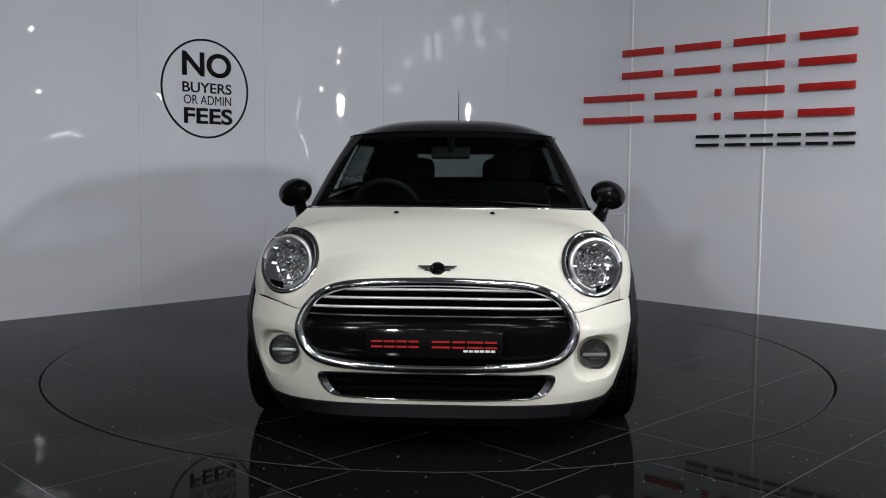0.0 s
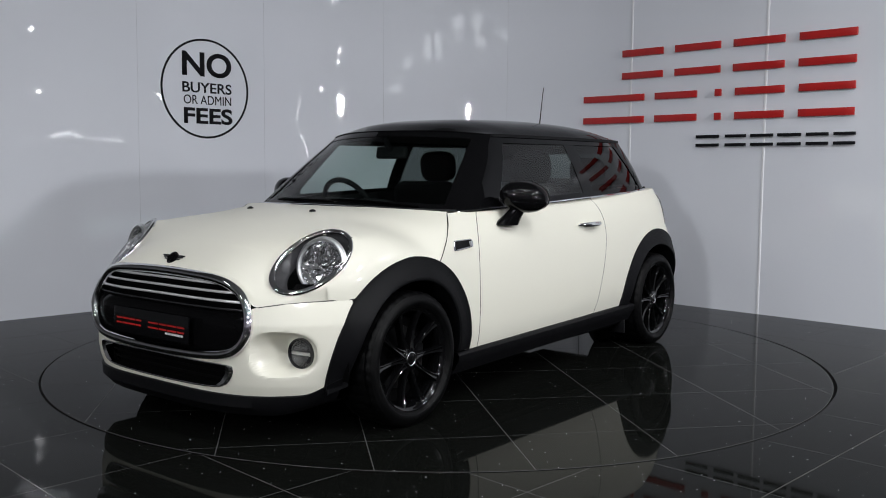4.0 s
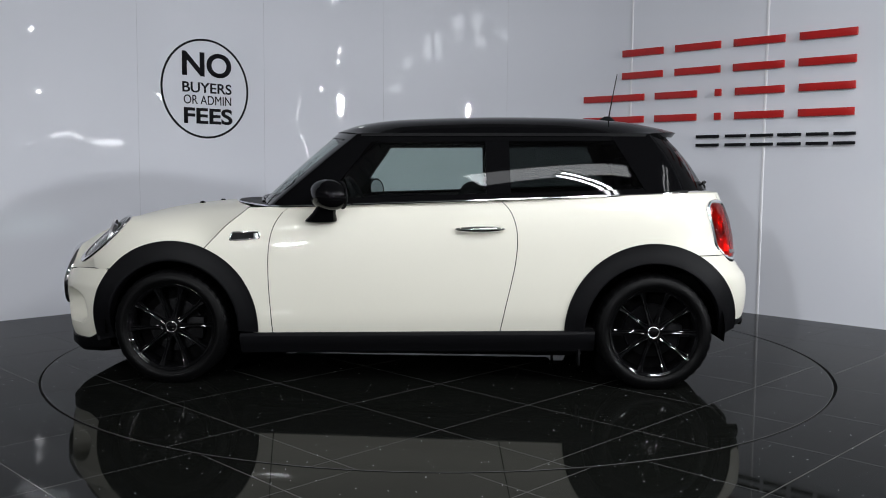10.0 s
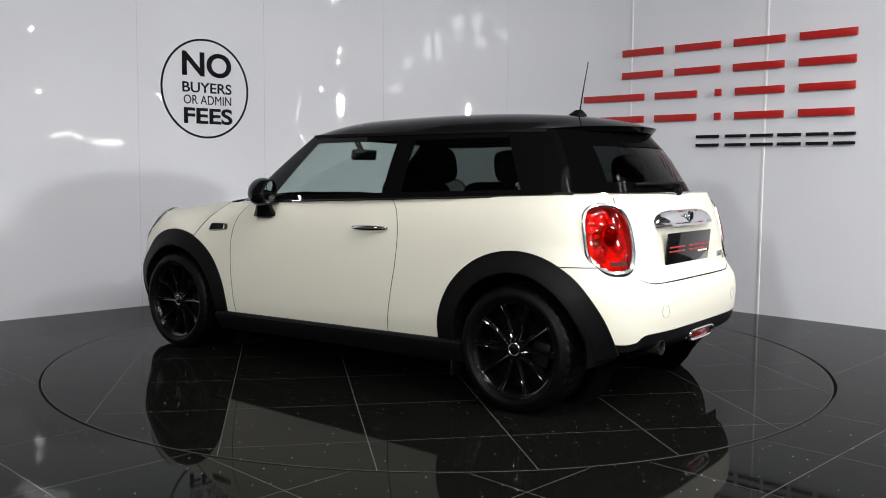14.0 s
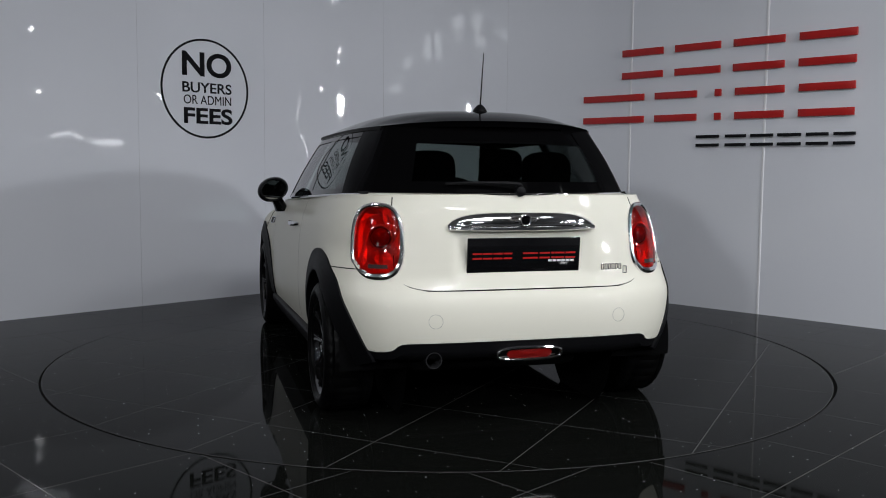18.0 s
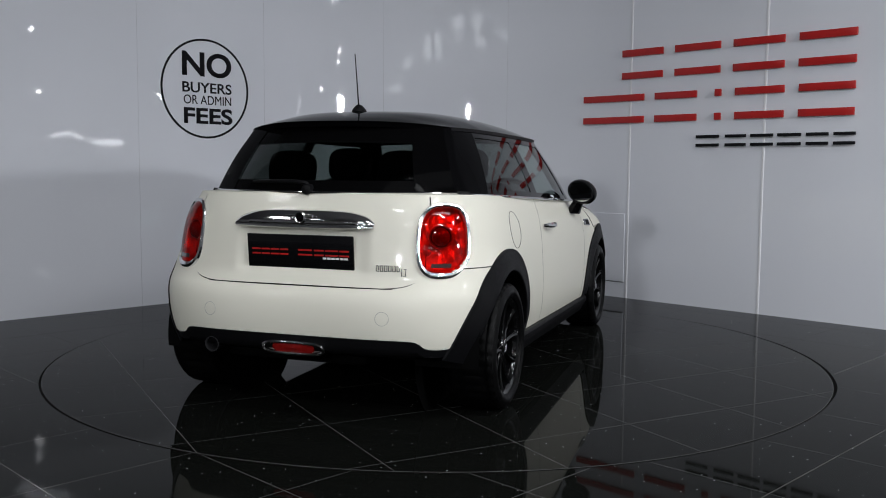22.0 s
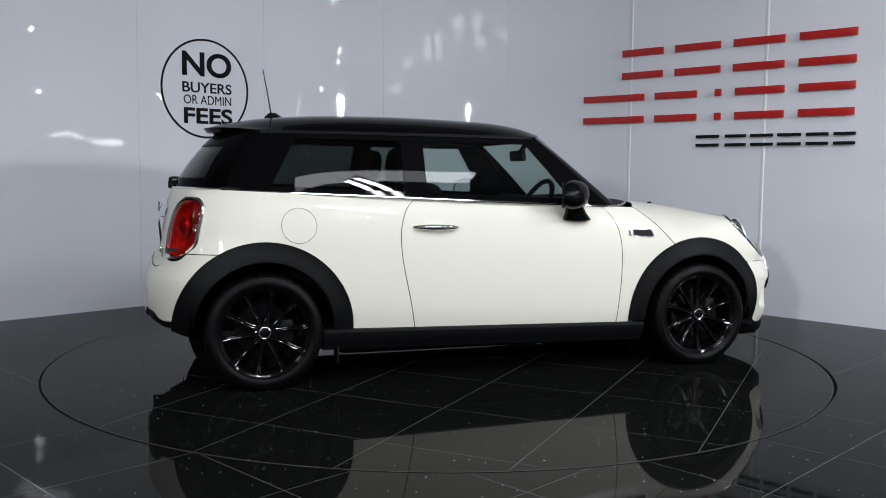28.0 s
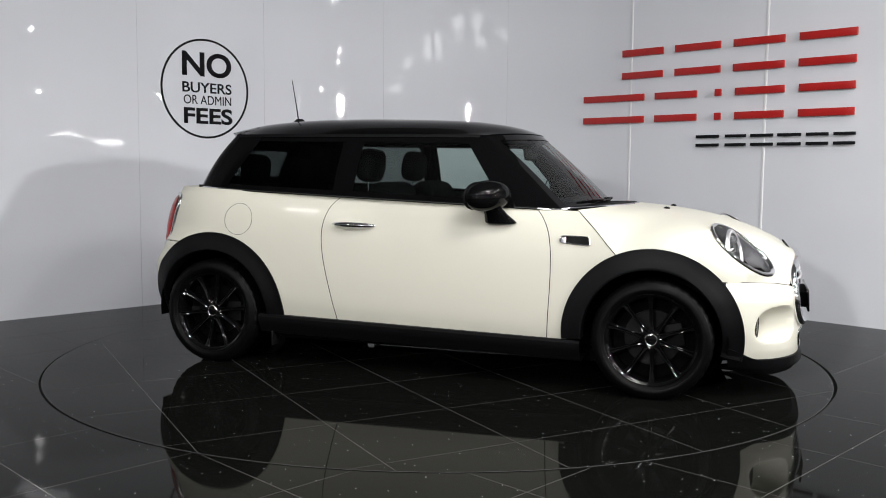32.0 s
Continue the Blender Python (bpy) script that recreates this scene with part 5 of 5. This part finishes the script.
def winged_badge(name, p, n, k=1.0, material=M_DARKCHROME):
    m = Matrix.Translation(p) @ n.to_track_quat("X", "Z").to_matrix().to_4x4()
    o = part(name, placed(lathe([(-0.002, 0.030 * k), (0.006, 0.030 * k), (0.008, 0.025 * k), (0.006, 0.021 * k), (0.005, 0.0)], 28), m), material if material is M_CHROME else M_GRILLE, car, "dark winged metal badge")
    part("roundel", placed(lathe([(0.004, 0.021 * k), (0.0075, 0.019 * k), (0.0085, 0.0)], 24), m), M_BLACK, o, "black roundel")
    for s in (-1, 1):
        for i, (z, w) in enumerate(((0.012, 0.076), (0.003, 0.066), (-0.006, 0.052))):
            b = box(0.0, 0.004, 0.024 * k, w * k, (z - 0.0035) * k, (z + 0.0035) * k, 0.001)
            for v in b.verts:
                v.co.z -= 0.1 * (v.co.y - 0.024 * k) * (0 if i == 0 else -0.4)
                v.co.y *= s
            part("wing", placed(b, m), material, o)
    return o


hit = bonnet_tree.ray_cast(Vector((0, -2.2, 0.731)), Vector((0, 1, 0)))
winged_badge("bonnet_badge", hit[0] + hit[1] * 0.003 * (1 if hit[1].y < 0 else -1), Vector((0, -0.78, 0.62)))
for sx in (-1, 1):
    h = bonnet_tree.ray_cast(Vector((sx * 0.222, -1.262, 1.3)), Vector((0, 0, -1)))
    b = lathe([(0.0, 0.013), (0.006, 0.012), (0.011, 0.006), (0.012, 0.0)], 12, "z")
    for v in b.verts:
        v.co.y *= 1.4
        v.co += h[0]
    part("washer_jet", b, M_CLAD, car, "black washer jet")

# ---- side details ----


def on_flank(y, z, lift=0.0):
    p = flank(y, z)
    return p + Vector((lift, 0, 0))


# side scuttle with repeater
sc = [(-0.950, 0.757), (-0.945, 0.750), (-0.90, 0.751), (-0.83, 0.758), (-0.793, 0.764), (-0.785, 0.776), (-0.79, 0.796), (-0.80, 0.802), (-0.86, 0.802), (-0.925, 0.800), (-0.940, 0.794)]
SC = [(-0.868 + (p.x + 0.868) * 0.93, 0.777 + (p.y - 0.777) * 0.80) for p in catmull([(a, b, 0) for a, b in sc], 44, closed=True)]
o = both("side_scuttle", tube([on_flank(y, z, 0.003) for y, z in SC], 0.0042, 10, closed=True, up=(1, 0, 0)), M_CHROME, car, "chrome-framed side scuttle with a black insert")
for q, sgn in zip(o, (1, -1)):
    fix = (lambda b: b) if sgn > 0 else mirrored
    part("insert", fix(grid([[on_flank(-0.868 + (y + 0.868) * k, 0.777 + (z - 0.777) * k, 0.006) for y, z in SC] for k in (0.97, 0.5, 0.02)], close_v=True)), M_CLAD, q, "black mesh insert")
    part("repeater", fix(grid([[on_flank(-0.822 + 0.024 * i / 4, 0.764 + 0.028 * j / 4, 0.009 + 0.003 * math.sin(math.pi * i / 4)) for j in range(5)] for i in range(5)])), M_RING, q, "bright side repeater")

# door handles
path = [on_flank(0.226 + 0.25 * i / 16, 0.822 + 0.004 * i / 16, 0.004 + 0.030 * math.sin(math.pi * min(1, max(0, i / 16))) ** 0.6) for i in range(17)]
hb = tube(path, lambda t: 0.006 + 0.010 * math.sin(math.pi * t) ** 0.5, 12, up=(0, 0, 1))
both("door_handle", hb, M_CHROME, car, "chrome door handle")

# door mirrors
mc, SWEEP = Vector((0.868, -0.418, 0.995)), 0.45
rows = []
for i in range(15):
    a = math.pi * i / 14
    row = []
    for k in range(28):
        b = k * math.tau / 28
        r = math.sin(a) ** 0.75
        y = -math.cos(a)
        yy = y * 0.096 if y < 0 else min(y * 0.085, 0.060)
        row.append(mc + Vector((math.cos(b) * r * 0.102, yy + SWEEP * math.cos(b) * r * 0.102, math.sin(b) * r * 0.080 - 0.012 * math.cos(b) * r)))
    rows.append(row)
bm = grid(rows, close_v=True)
bmesh.ops.remove_doubles(bm, verts=bm.verts, dist=1e-5)
bmesh.ops.recalc_face_normals(bm, faces=bm.faces)
o = both("door_mirror", bm, M_PILLAR, car, "gloss black door mirror")
for q, sgn in zip(o, (1, -1)):
    fix = (lambda b: b) if sgn > 0 else mirrored
    rows = [[mc + Vector((math.cos(k * math.tau / 28) * 0.080 * s, 0.064 + 0.0006 * (1 - s) + SWEEP * math.cos(k * math.tau / 28) * 0.080 * s, math.sin(k * math.tau / 28) * 0.060 * s - 0.010 * math.cos(k * math.tau / 28) * s)) for k in range(28)] for s in (1.0, 0.6, 0.02)]
    part("mirror_glass", fix(grid(rows, close_v=True)), M_MIRROR, q, "mirror glass")
    part("mirror_rim", fix(tube([mc + Vector((math.cos(k * math.tau / 28) * 0.083, 0.062 + SWEEP * math.cos(k * math.tau / 28) * 0.083, math.sin(k * math.tau / 28) * 0.066 - 0.010 * math.cos(k * math.tau / 28))) for k in range(28)], 0.006, 6, closed=True, up=(0, 1, 0))), M_CLAD, q)
    ft = []
    for t, w, d, x in ((0.0, 0.084, 0.048, 0.0), (0.12, 0.080, 0.047, 0.004), (0.45, 0.062, 0.040, 0.022), (1.0, 0.046, 0.034, 0.052)):
        c = Vector((0.800 + x, -0.475 + 0.045 * t, 0.857 + 0.092 * t))
        ft.append([c + Vector((math.cos(k * math.tau / 18) * d, math.sin(k * math.tau / 18) * w, -0.10 * math.cos(k * math.tau / 18) * d)) for k in range(18)])
    part("mirror_foot", fix(grid(ft, close_v=True)), M_PILLAR, q, "gloss black mirror foot")

# fuel flap on the off side
FY, FZ, FR = 1.075, 0.838, 0.089
gp = [Vector((-flank(FY + math.cos(a) * FR, FZ + math.sin(a) * FR).x - 0.0006, FY + math.cos(a) * FR, FZ + math.sin(a) * FR)) for a in [k * math.tau / 48 for k in range(48)]]
part("fuel_flap", tube(gp, 0.0011, 6, closed=True, up=(1, 0, 0)), M_CLAD, car, "round fuel flap outline")

# small deflectors ahead of the rear wheels
part("rear_silencer", box(-0.30, 0.50, 1.42, 1.68, 0.235, 0.33, 0.045), M_UNDER, car, "matt black exhaust silencer")
part("rear_axle", box(-0.62, 0.62, 1.16, 1.30, 0.20, 0.29, 0.03), M_UNDER, car, "matt black rear axle beam")
both("air_deflector", box(0.70, 0.80, 0.868, 0.880, 0.115, 0.20, 0.004), M_CLAD, car, "small black air deflector")

# ---- tail ----


def tl_pt(a, k, lift):
    c, s = math.cos(a), math.sin(a)
    r = (abs(c) ** 2.6 + abs(s) ** 3.0) ** (-1 / 2.8) * k
    z = 0.820 + 0.152 * r * s
    x = 0.634 - (z - 0.82) * 0.06 + 0.094 * r * c * (1 - 0.07 * s)
    p = face_r(min(x, 0.80), z)
    n = Vector((0.45, 0.9, 0)).normalized()
    return p + n * lift


ring = [tl_pt(a, 1.0, 0.004) for a in ang]
tls = both("tail_lamp", tube(ring, lambda t: 0.0105 + 0.007 * max(0.0, -math.sin(t * math.tau)) ** 2, 8, closed=True, up=(0.45, 0.9, 0)), M_RING, car, "red tail lamp in a chrome ring")
for q, sgn in zip(tls, (1, -1)):
    fix = (lambda b: b) if sgn > 0 else mirrored
    rows = [[tl_pt(a, k, l) for a in ang] for k, l in ((0.99, 0.002), (0.93, 0.012), (0.8, 0.018), (0.6, 0.021), (0.3, 0.023), (0.01, 0.023))]
    part("red_lens", fix(grid(rows, close_v=True)), M_REDLENS, q, "glossy red lens")
    rnd = random.Random(11)
    few = [k * math.tau / 22 for k in range(22)]
    bowl = [[tl_pt(a, k, l - rnd.uniform(0.0, 0.010) * (k < 0.95)) for a in few] for k, l in ((0.98, -0.004), (0.90, -0.030), (0.74, -0.040), (0.58, -0.042), (0.42, -0.044), (0.2, -0.046), (0.01, -0.046))]
    part("reflector", fix(grid(bowl, close_v=True)), M_REDBACK, q, "bright faceted reflector", smooth=False)
    mid = tl_pt(0.0, 0.001, -0.030) + Vector((0, 0, 0.012))
    TM = Matrix.Translation(mid) @ Vector((0.28, 0.96, 0.05)).to_track_quat("X", "Z").to_matrix().to_4x4()
    part("inner_ring", fix(placed(lathe([(0.000, 0.056), (0.014, 0.054), (0.018, 0.050), (0.012, 0.047), (0.000, 0.046)], 36), TM)), M_REDBACK, q, "bright ring round the core")
    part("rear_light_core", fix(placed(lathe([(0.000, 0.046), (0.012, 0.043), (0.024, 0.034), (0.032, 0.020), (0.035, 0.0)], 32), TM)), M_REDCORE, q, "deep red domed lens core")
    part("reversing_lens", fix(grid([[face_r(0.600 + 0.075 * i / 6, 0.704 + 0.017 * j / 2) + Vector((0.009, 0.021, 0)) for j in range(3)] for i in range(7)])), M_AMBER, q, "smoked reversing lens")

# shut line round the foot of the tailgate
half_s = [(0.578, 0.760), (0.577, 0.700), (0.566, 0.662), (0.540, 0.636), (0.490, 0.619), (0.40, 0.611), (0.2, 0.609), (0.0, 0.609)]
SHUT = catmull([(x, z, 0) for x, z in half_s] + [(-x, z, 0) for x, z in half_s[-2::-1]], 90)
part("shut_line", tube([face_r(q.x, q.y) + Vector((0, 0.0002, 0)) for q in SHUT], 0.0021, 6, up=(0, 1, 0)), M_UNDER, tailgate, "dark shut line")

# handle bar, plate, badge, lettering
rows = []
for i in range(33):
    t = -1 + i / 16
    top = 0.016 + 0.056 * (1 - abs(t) ** 4.0) ** 0.7
    d = 1 - 0.55 * abs(t) ** 6
    c = face_r(0.345 * t, 0.906) + Vector((0, 0, -0.036 + 0.004 * t * t))
    rows.append([c + Vector((0, dy * d, z)) for z, dy in ((top, -0.004), (top * 0.93, 0.010), (top * 0.72, 0.024), (top * 0.42, 0.034), (top * 0.20, 0.037), (0.010, 0.036), (0.004, 0.044), (-0.004, 0.045), (-0.010, 0.036), (-0.012, -0.006))])
bar = part("tailgate_handle", grid(rows), M_CHROME, car, "chrome tailgate handle bar")
winged_badge("tailgate_badge", face_r(0, 0.906) + Vector((0, 0.036, 0.002)), Vector((0, 1, 0.05)), 0.95, M_CHROME)
pr = plate("rear_plate", 0.528, 0.152, 0.010)
pr.matrix_local = pose(0.002, 1.742, 0.757, rx=5, rz=180)
for k in range(6):
    for dx, dz, lw, lh in ((0.0, 0.0, 0.0035, 0.027), (0.011, 0.0, 0.0035, 0.027), (0.011, 0.0, 0.012, 0.0035), (0.011, 0.0235, 0.012, 0.0035)):
        b = box(0, lw, 0, 0.004, 0, lh, 0.0008)
        for v in b.verts:
            v.co += face_r(-0.372 - k * 0.0185 - dx, 0.683 + dz) + Vector((0, 0.0005 if lw > 0.01 else 0.0, 0))
        part("model_lettering", b, M_CHROME, car, "chrome lettering bar")
for dx, dz, lw, lh in ((0.0, 0.0, 0.004, 0.033), (0.018, 0.0, 0.004, 0.033), (0.018, 0.0, 0.020, 0.004), (0.018, 0.029, 0.020, 0.004)):
    b = box(0, lw, 0, 0.004, 0, lh, 0.0008)
    for v in b.verts:
        v.co += face_r(-0.486 - dx, 0.664 + dz) + Vector((0, 0.0005 if lw > 0.01 else 0.0, 0))
    part("model_lettering", b, M_CHROME, car, "chrome lettering bar")

# rear fog lamp, exhaust, towing covers, wiper
fl = [(math.cos(a), math.sin(a)) for a in ang]


def rf_pt(c, s, w, h, d):
    r = (abs(c) ** 3 + abs(s) ** 3) ** (-1 / 3)
    x, z = w * r * c, 0.333 + h * r * s
    return face_r(x, max(z, 0.28)) + Vector((0, d, z - max(z, 0.28)))


o = part("rear_fog_lamp", tube([rf_pt(c, s, 0.148, 0.027, 0.006) for c, s in fl], 0.0085, 8, closed=True, up=(0, 1, 0)), M_CHROME, car, "red rear fog lamp in a chrome frame")
part("reflector", grid([[rf_pt(c, s, 0.140 * k, 0.024 * k, -0.016) for c, s in fl] for k in (1.0, 0.5, 0.02)], close_v=True), M_REDBACK, o, "bright reflector")
part("lens", grid([[rf_pt(c, s, 0.104 * k, 0.022 * k, 0.004 + 0.008 * (1 - k)) for c, s in fl] for k in (1.0, 0.6, 0.02)], close_v=True), M_REDGLOSS, o, "red lens")
b = lathe([(-0.20, 0.032), (0.035, 0.034), (0.043, 0.036), (0.043, 0.032), (0.03, 0.030), (-0.10, 0.028), (-0.10, 0.0)], 32, "y")
for v in b.verts:
    v.co += Vector((0.428, 1.765, 0.318))
part("exhaust", b, M_DARKCHROME, car, "dark metal exhaust tip")
for sx in (0.425, -0.425):
    part("towing_cover", tube([face_r(sx + math.cos(a) * 0.030, 0.487 + math.sin(a) * 0.030) + Vector((0, 0.0005, 0)) for a in ang], 0.0010, 5, closed=True, up=(0, 1, 0)), M_LINE, car, "round towing-eye cover outline")
w = part("rear_wiper", tube(catmull([rg(0, 0.03, 0.012), rg(0.03, 0.07, 0.035), rg(0.35, 0.10, 0.022), rg(0.52, 0.10, 0.016)], 16), lambda t: 0.012 - 0.006 * t, 8), M_CLAD, car, "black rear wiper")
b = lathe([(-0.01, 0.026), (0.03, 0.022), (0.036, 0.012), (0.036, 0.0)], 16, "y")
for v in b.verts:
    v.co += rg(0, 0.03)
part("wiper_hub", b, M_CLAD, w)

# ---- cabin furniture ----


def blob(x, y, z, sx, sy, sz, bev, tilt=0):
    b = box(-sx / 2, sx / 2, -sy / 2, sy / 2, -sz / 2, sz / 2)
    bmesh.ops.bevel(b, geom=b.edges[:], offset=bev, segments=4, profile=0.5, affect="EDGES")
    bmesh.ops.transform(b, matrix=pose(x, y, z, rx=tilt), verts=b.verts)
    return b


def pad(x, y, z, sx, sy, sz, tilt=0, e=0.62):
    """A rounded cushion."""
    rows = []
    for i in range(13):
        a = -math.pi / 2 + math.pi * i / 12
        c, sn = math.cos(a), math.sin(a)
        cr, zr = max(c, 1e-4) ** e, math.copysign(abs(sn) ** e, sn)
        rows.append([Vector((math.copysign(abs(math.cos(k)) ** e, math.cos(k)) * cr * sx / 2, math.copysign(abs(math.sin(k)) ** e, math.sin(k)) * cr * sy / 2, zr * sz / 2)) for k in [n * math.tau / 24 for n in range(24)]])
    b = grid(rows, close_v=True)
    bmesh.ops.remove_doubles(b, verts=b.verts, dist=1e-4)
    bmesh.ops.transform(b, matrix=pose(x, y, z, rx=tilt), verts=b.verts)
    return b


for x in (0.36, -0.36):
    s = part("front_seat", blob(x, 0.10, 0.52, 0.50, 0.52, 0.20, 0.07, 8), M_SEAT, car, "black cloth front seat")
    part("backrest", blob(x, 0.36, 0.78, 0.48, 0.16, 0.56, 0.07, 14), M_SEAT, s)
    part("headrest", pad(x, 0.445, 1.150, 0.26, 0.12, 0.20, 8), M_SEAT, s, "black headrest")
    for d in (-0.06, 0.06):
        part("headrest_post", tube([(x + d, 0.435, 1.00), (x + d, 0.445, 1.09)], 0.006, 8), M_CHROME, s, "chrome headrest post")
bench = part("rear_seat", blob(0, 1.00, 0.52, 1.10, 0.46, 0.20, 0.06, 6), M_SEAT, car, "black cloth rear bench")
part("backrest", blob(0, 1.26, 0.785, 1.10, 0.14, 0.50, 0.05, 12), M_SEAT, bench)
for x in (0.30, -0.30):
    part("headrest", pad(x, 1.26, 1.122, 0.25, 0.12, 0.19, 8), M_SEAT, bench, "black headrest")
    for d in (-0.06, 0.06):
        part("headrest_post", tube([(x + d, 1.25, 0.97), (x + d, 1.255, 1.04)], 0.006, 8), M_CHROME, bench)
rows = []
for i in range(25):
    f = -1 + i / 12
    rows.append([Vector((0.66 * f, -1.0 + 0.24 * f * f, 0.925)), Vector((0.66 * f, -0.86 + 0.16 * f * f, 0.945 + 0.012 * math.cos(f * 6))), Vector((0.66 * f, -0.60, 0.955 + 0.014 * math.cos(f * 6))), Vector((0.66 * f, -0.52, 0.92)), Vector((0.66 * f, -0.50, 0.78)), Vector((0.66 * f, -0.58, 0.5))])
part("dashboard", grid(rows), M_CABIN, car, "dark grey dashboard")
sw = [Vector((-0.36 + math.cos(a) * 0.180, -0.40 - math.sin(a) * 0.085, 0.905 + math.sin(a) * 0.160)) for a in ang]
o = part("steering_wheel", tube(sw, 0.0155, 8, closed=True), M_CABIN, car, "dark three-spoke steering wheel")
part("wheel_boss", blob(-0.36, -0.415, 0.90, 0.14, 0.05, 0.12, 0.02, 28), M_CABIN, o)
for a in (0.0, math.pi, -math.pi / 2):
    part("wheel_spoke", tube([(-0.36, -0.415, 0.90), (-0.36 + math.cos(a) * 0.175, -0.40 - math.sin(a) * 0.085, 0.905 + math.sin(a) * 0.155)], 0.014, 6), M_CABIN, o)
o = part("rear_view_mirror", blob(0, -0.435, 1.22, 0.215, 0.035, 0.068, 0.015, -8), M_CABIN, car, "dark interior mirror")
part("mirror_stem", tube([(0, -0.50, 1.31), (0, -0.45, 1.235)], 0.018, 8), M_CABIN, o)
part("cabin_floor", box(-0.72, 0.72, -0.75, 1.55, 0.26, 0.30), M_CABIN, car, smooth=False)
part("parcel_shelf", box(-0.50, 0.50, 1.28, 1.58, 0.90, 0.92, 0.005), M_CABIN, car, "dark parcel shelf")
bm = flank_panel(lambda z: -0.62, lambda z: 1.45, lambda y: 0.30, lambda y: belt(y) + 0.01, 20, 8)
for v in bm.verts:
    v.co.x -= 0.055 + 0.02 * (v.co.z < 0.9)
cut_arches(bm, 0.41)
both("door_card", bm, M_CABIN, car, "dark trim panel")


def motions():
    rows_t = [(t, pose(0, 0, 0, rz=a)) for t, a in TURN]
    walk(turntable, rows_t)
    walk(car, [(t, pose(0, 0, 0, rz=a) @ pose(CAR_OFF[0], CAR_OFF[1], 0.0)) for t, a in TURN])


motions()
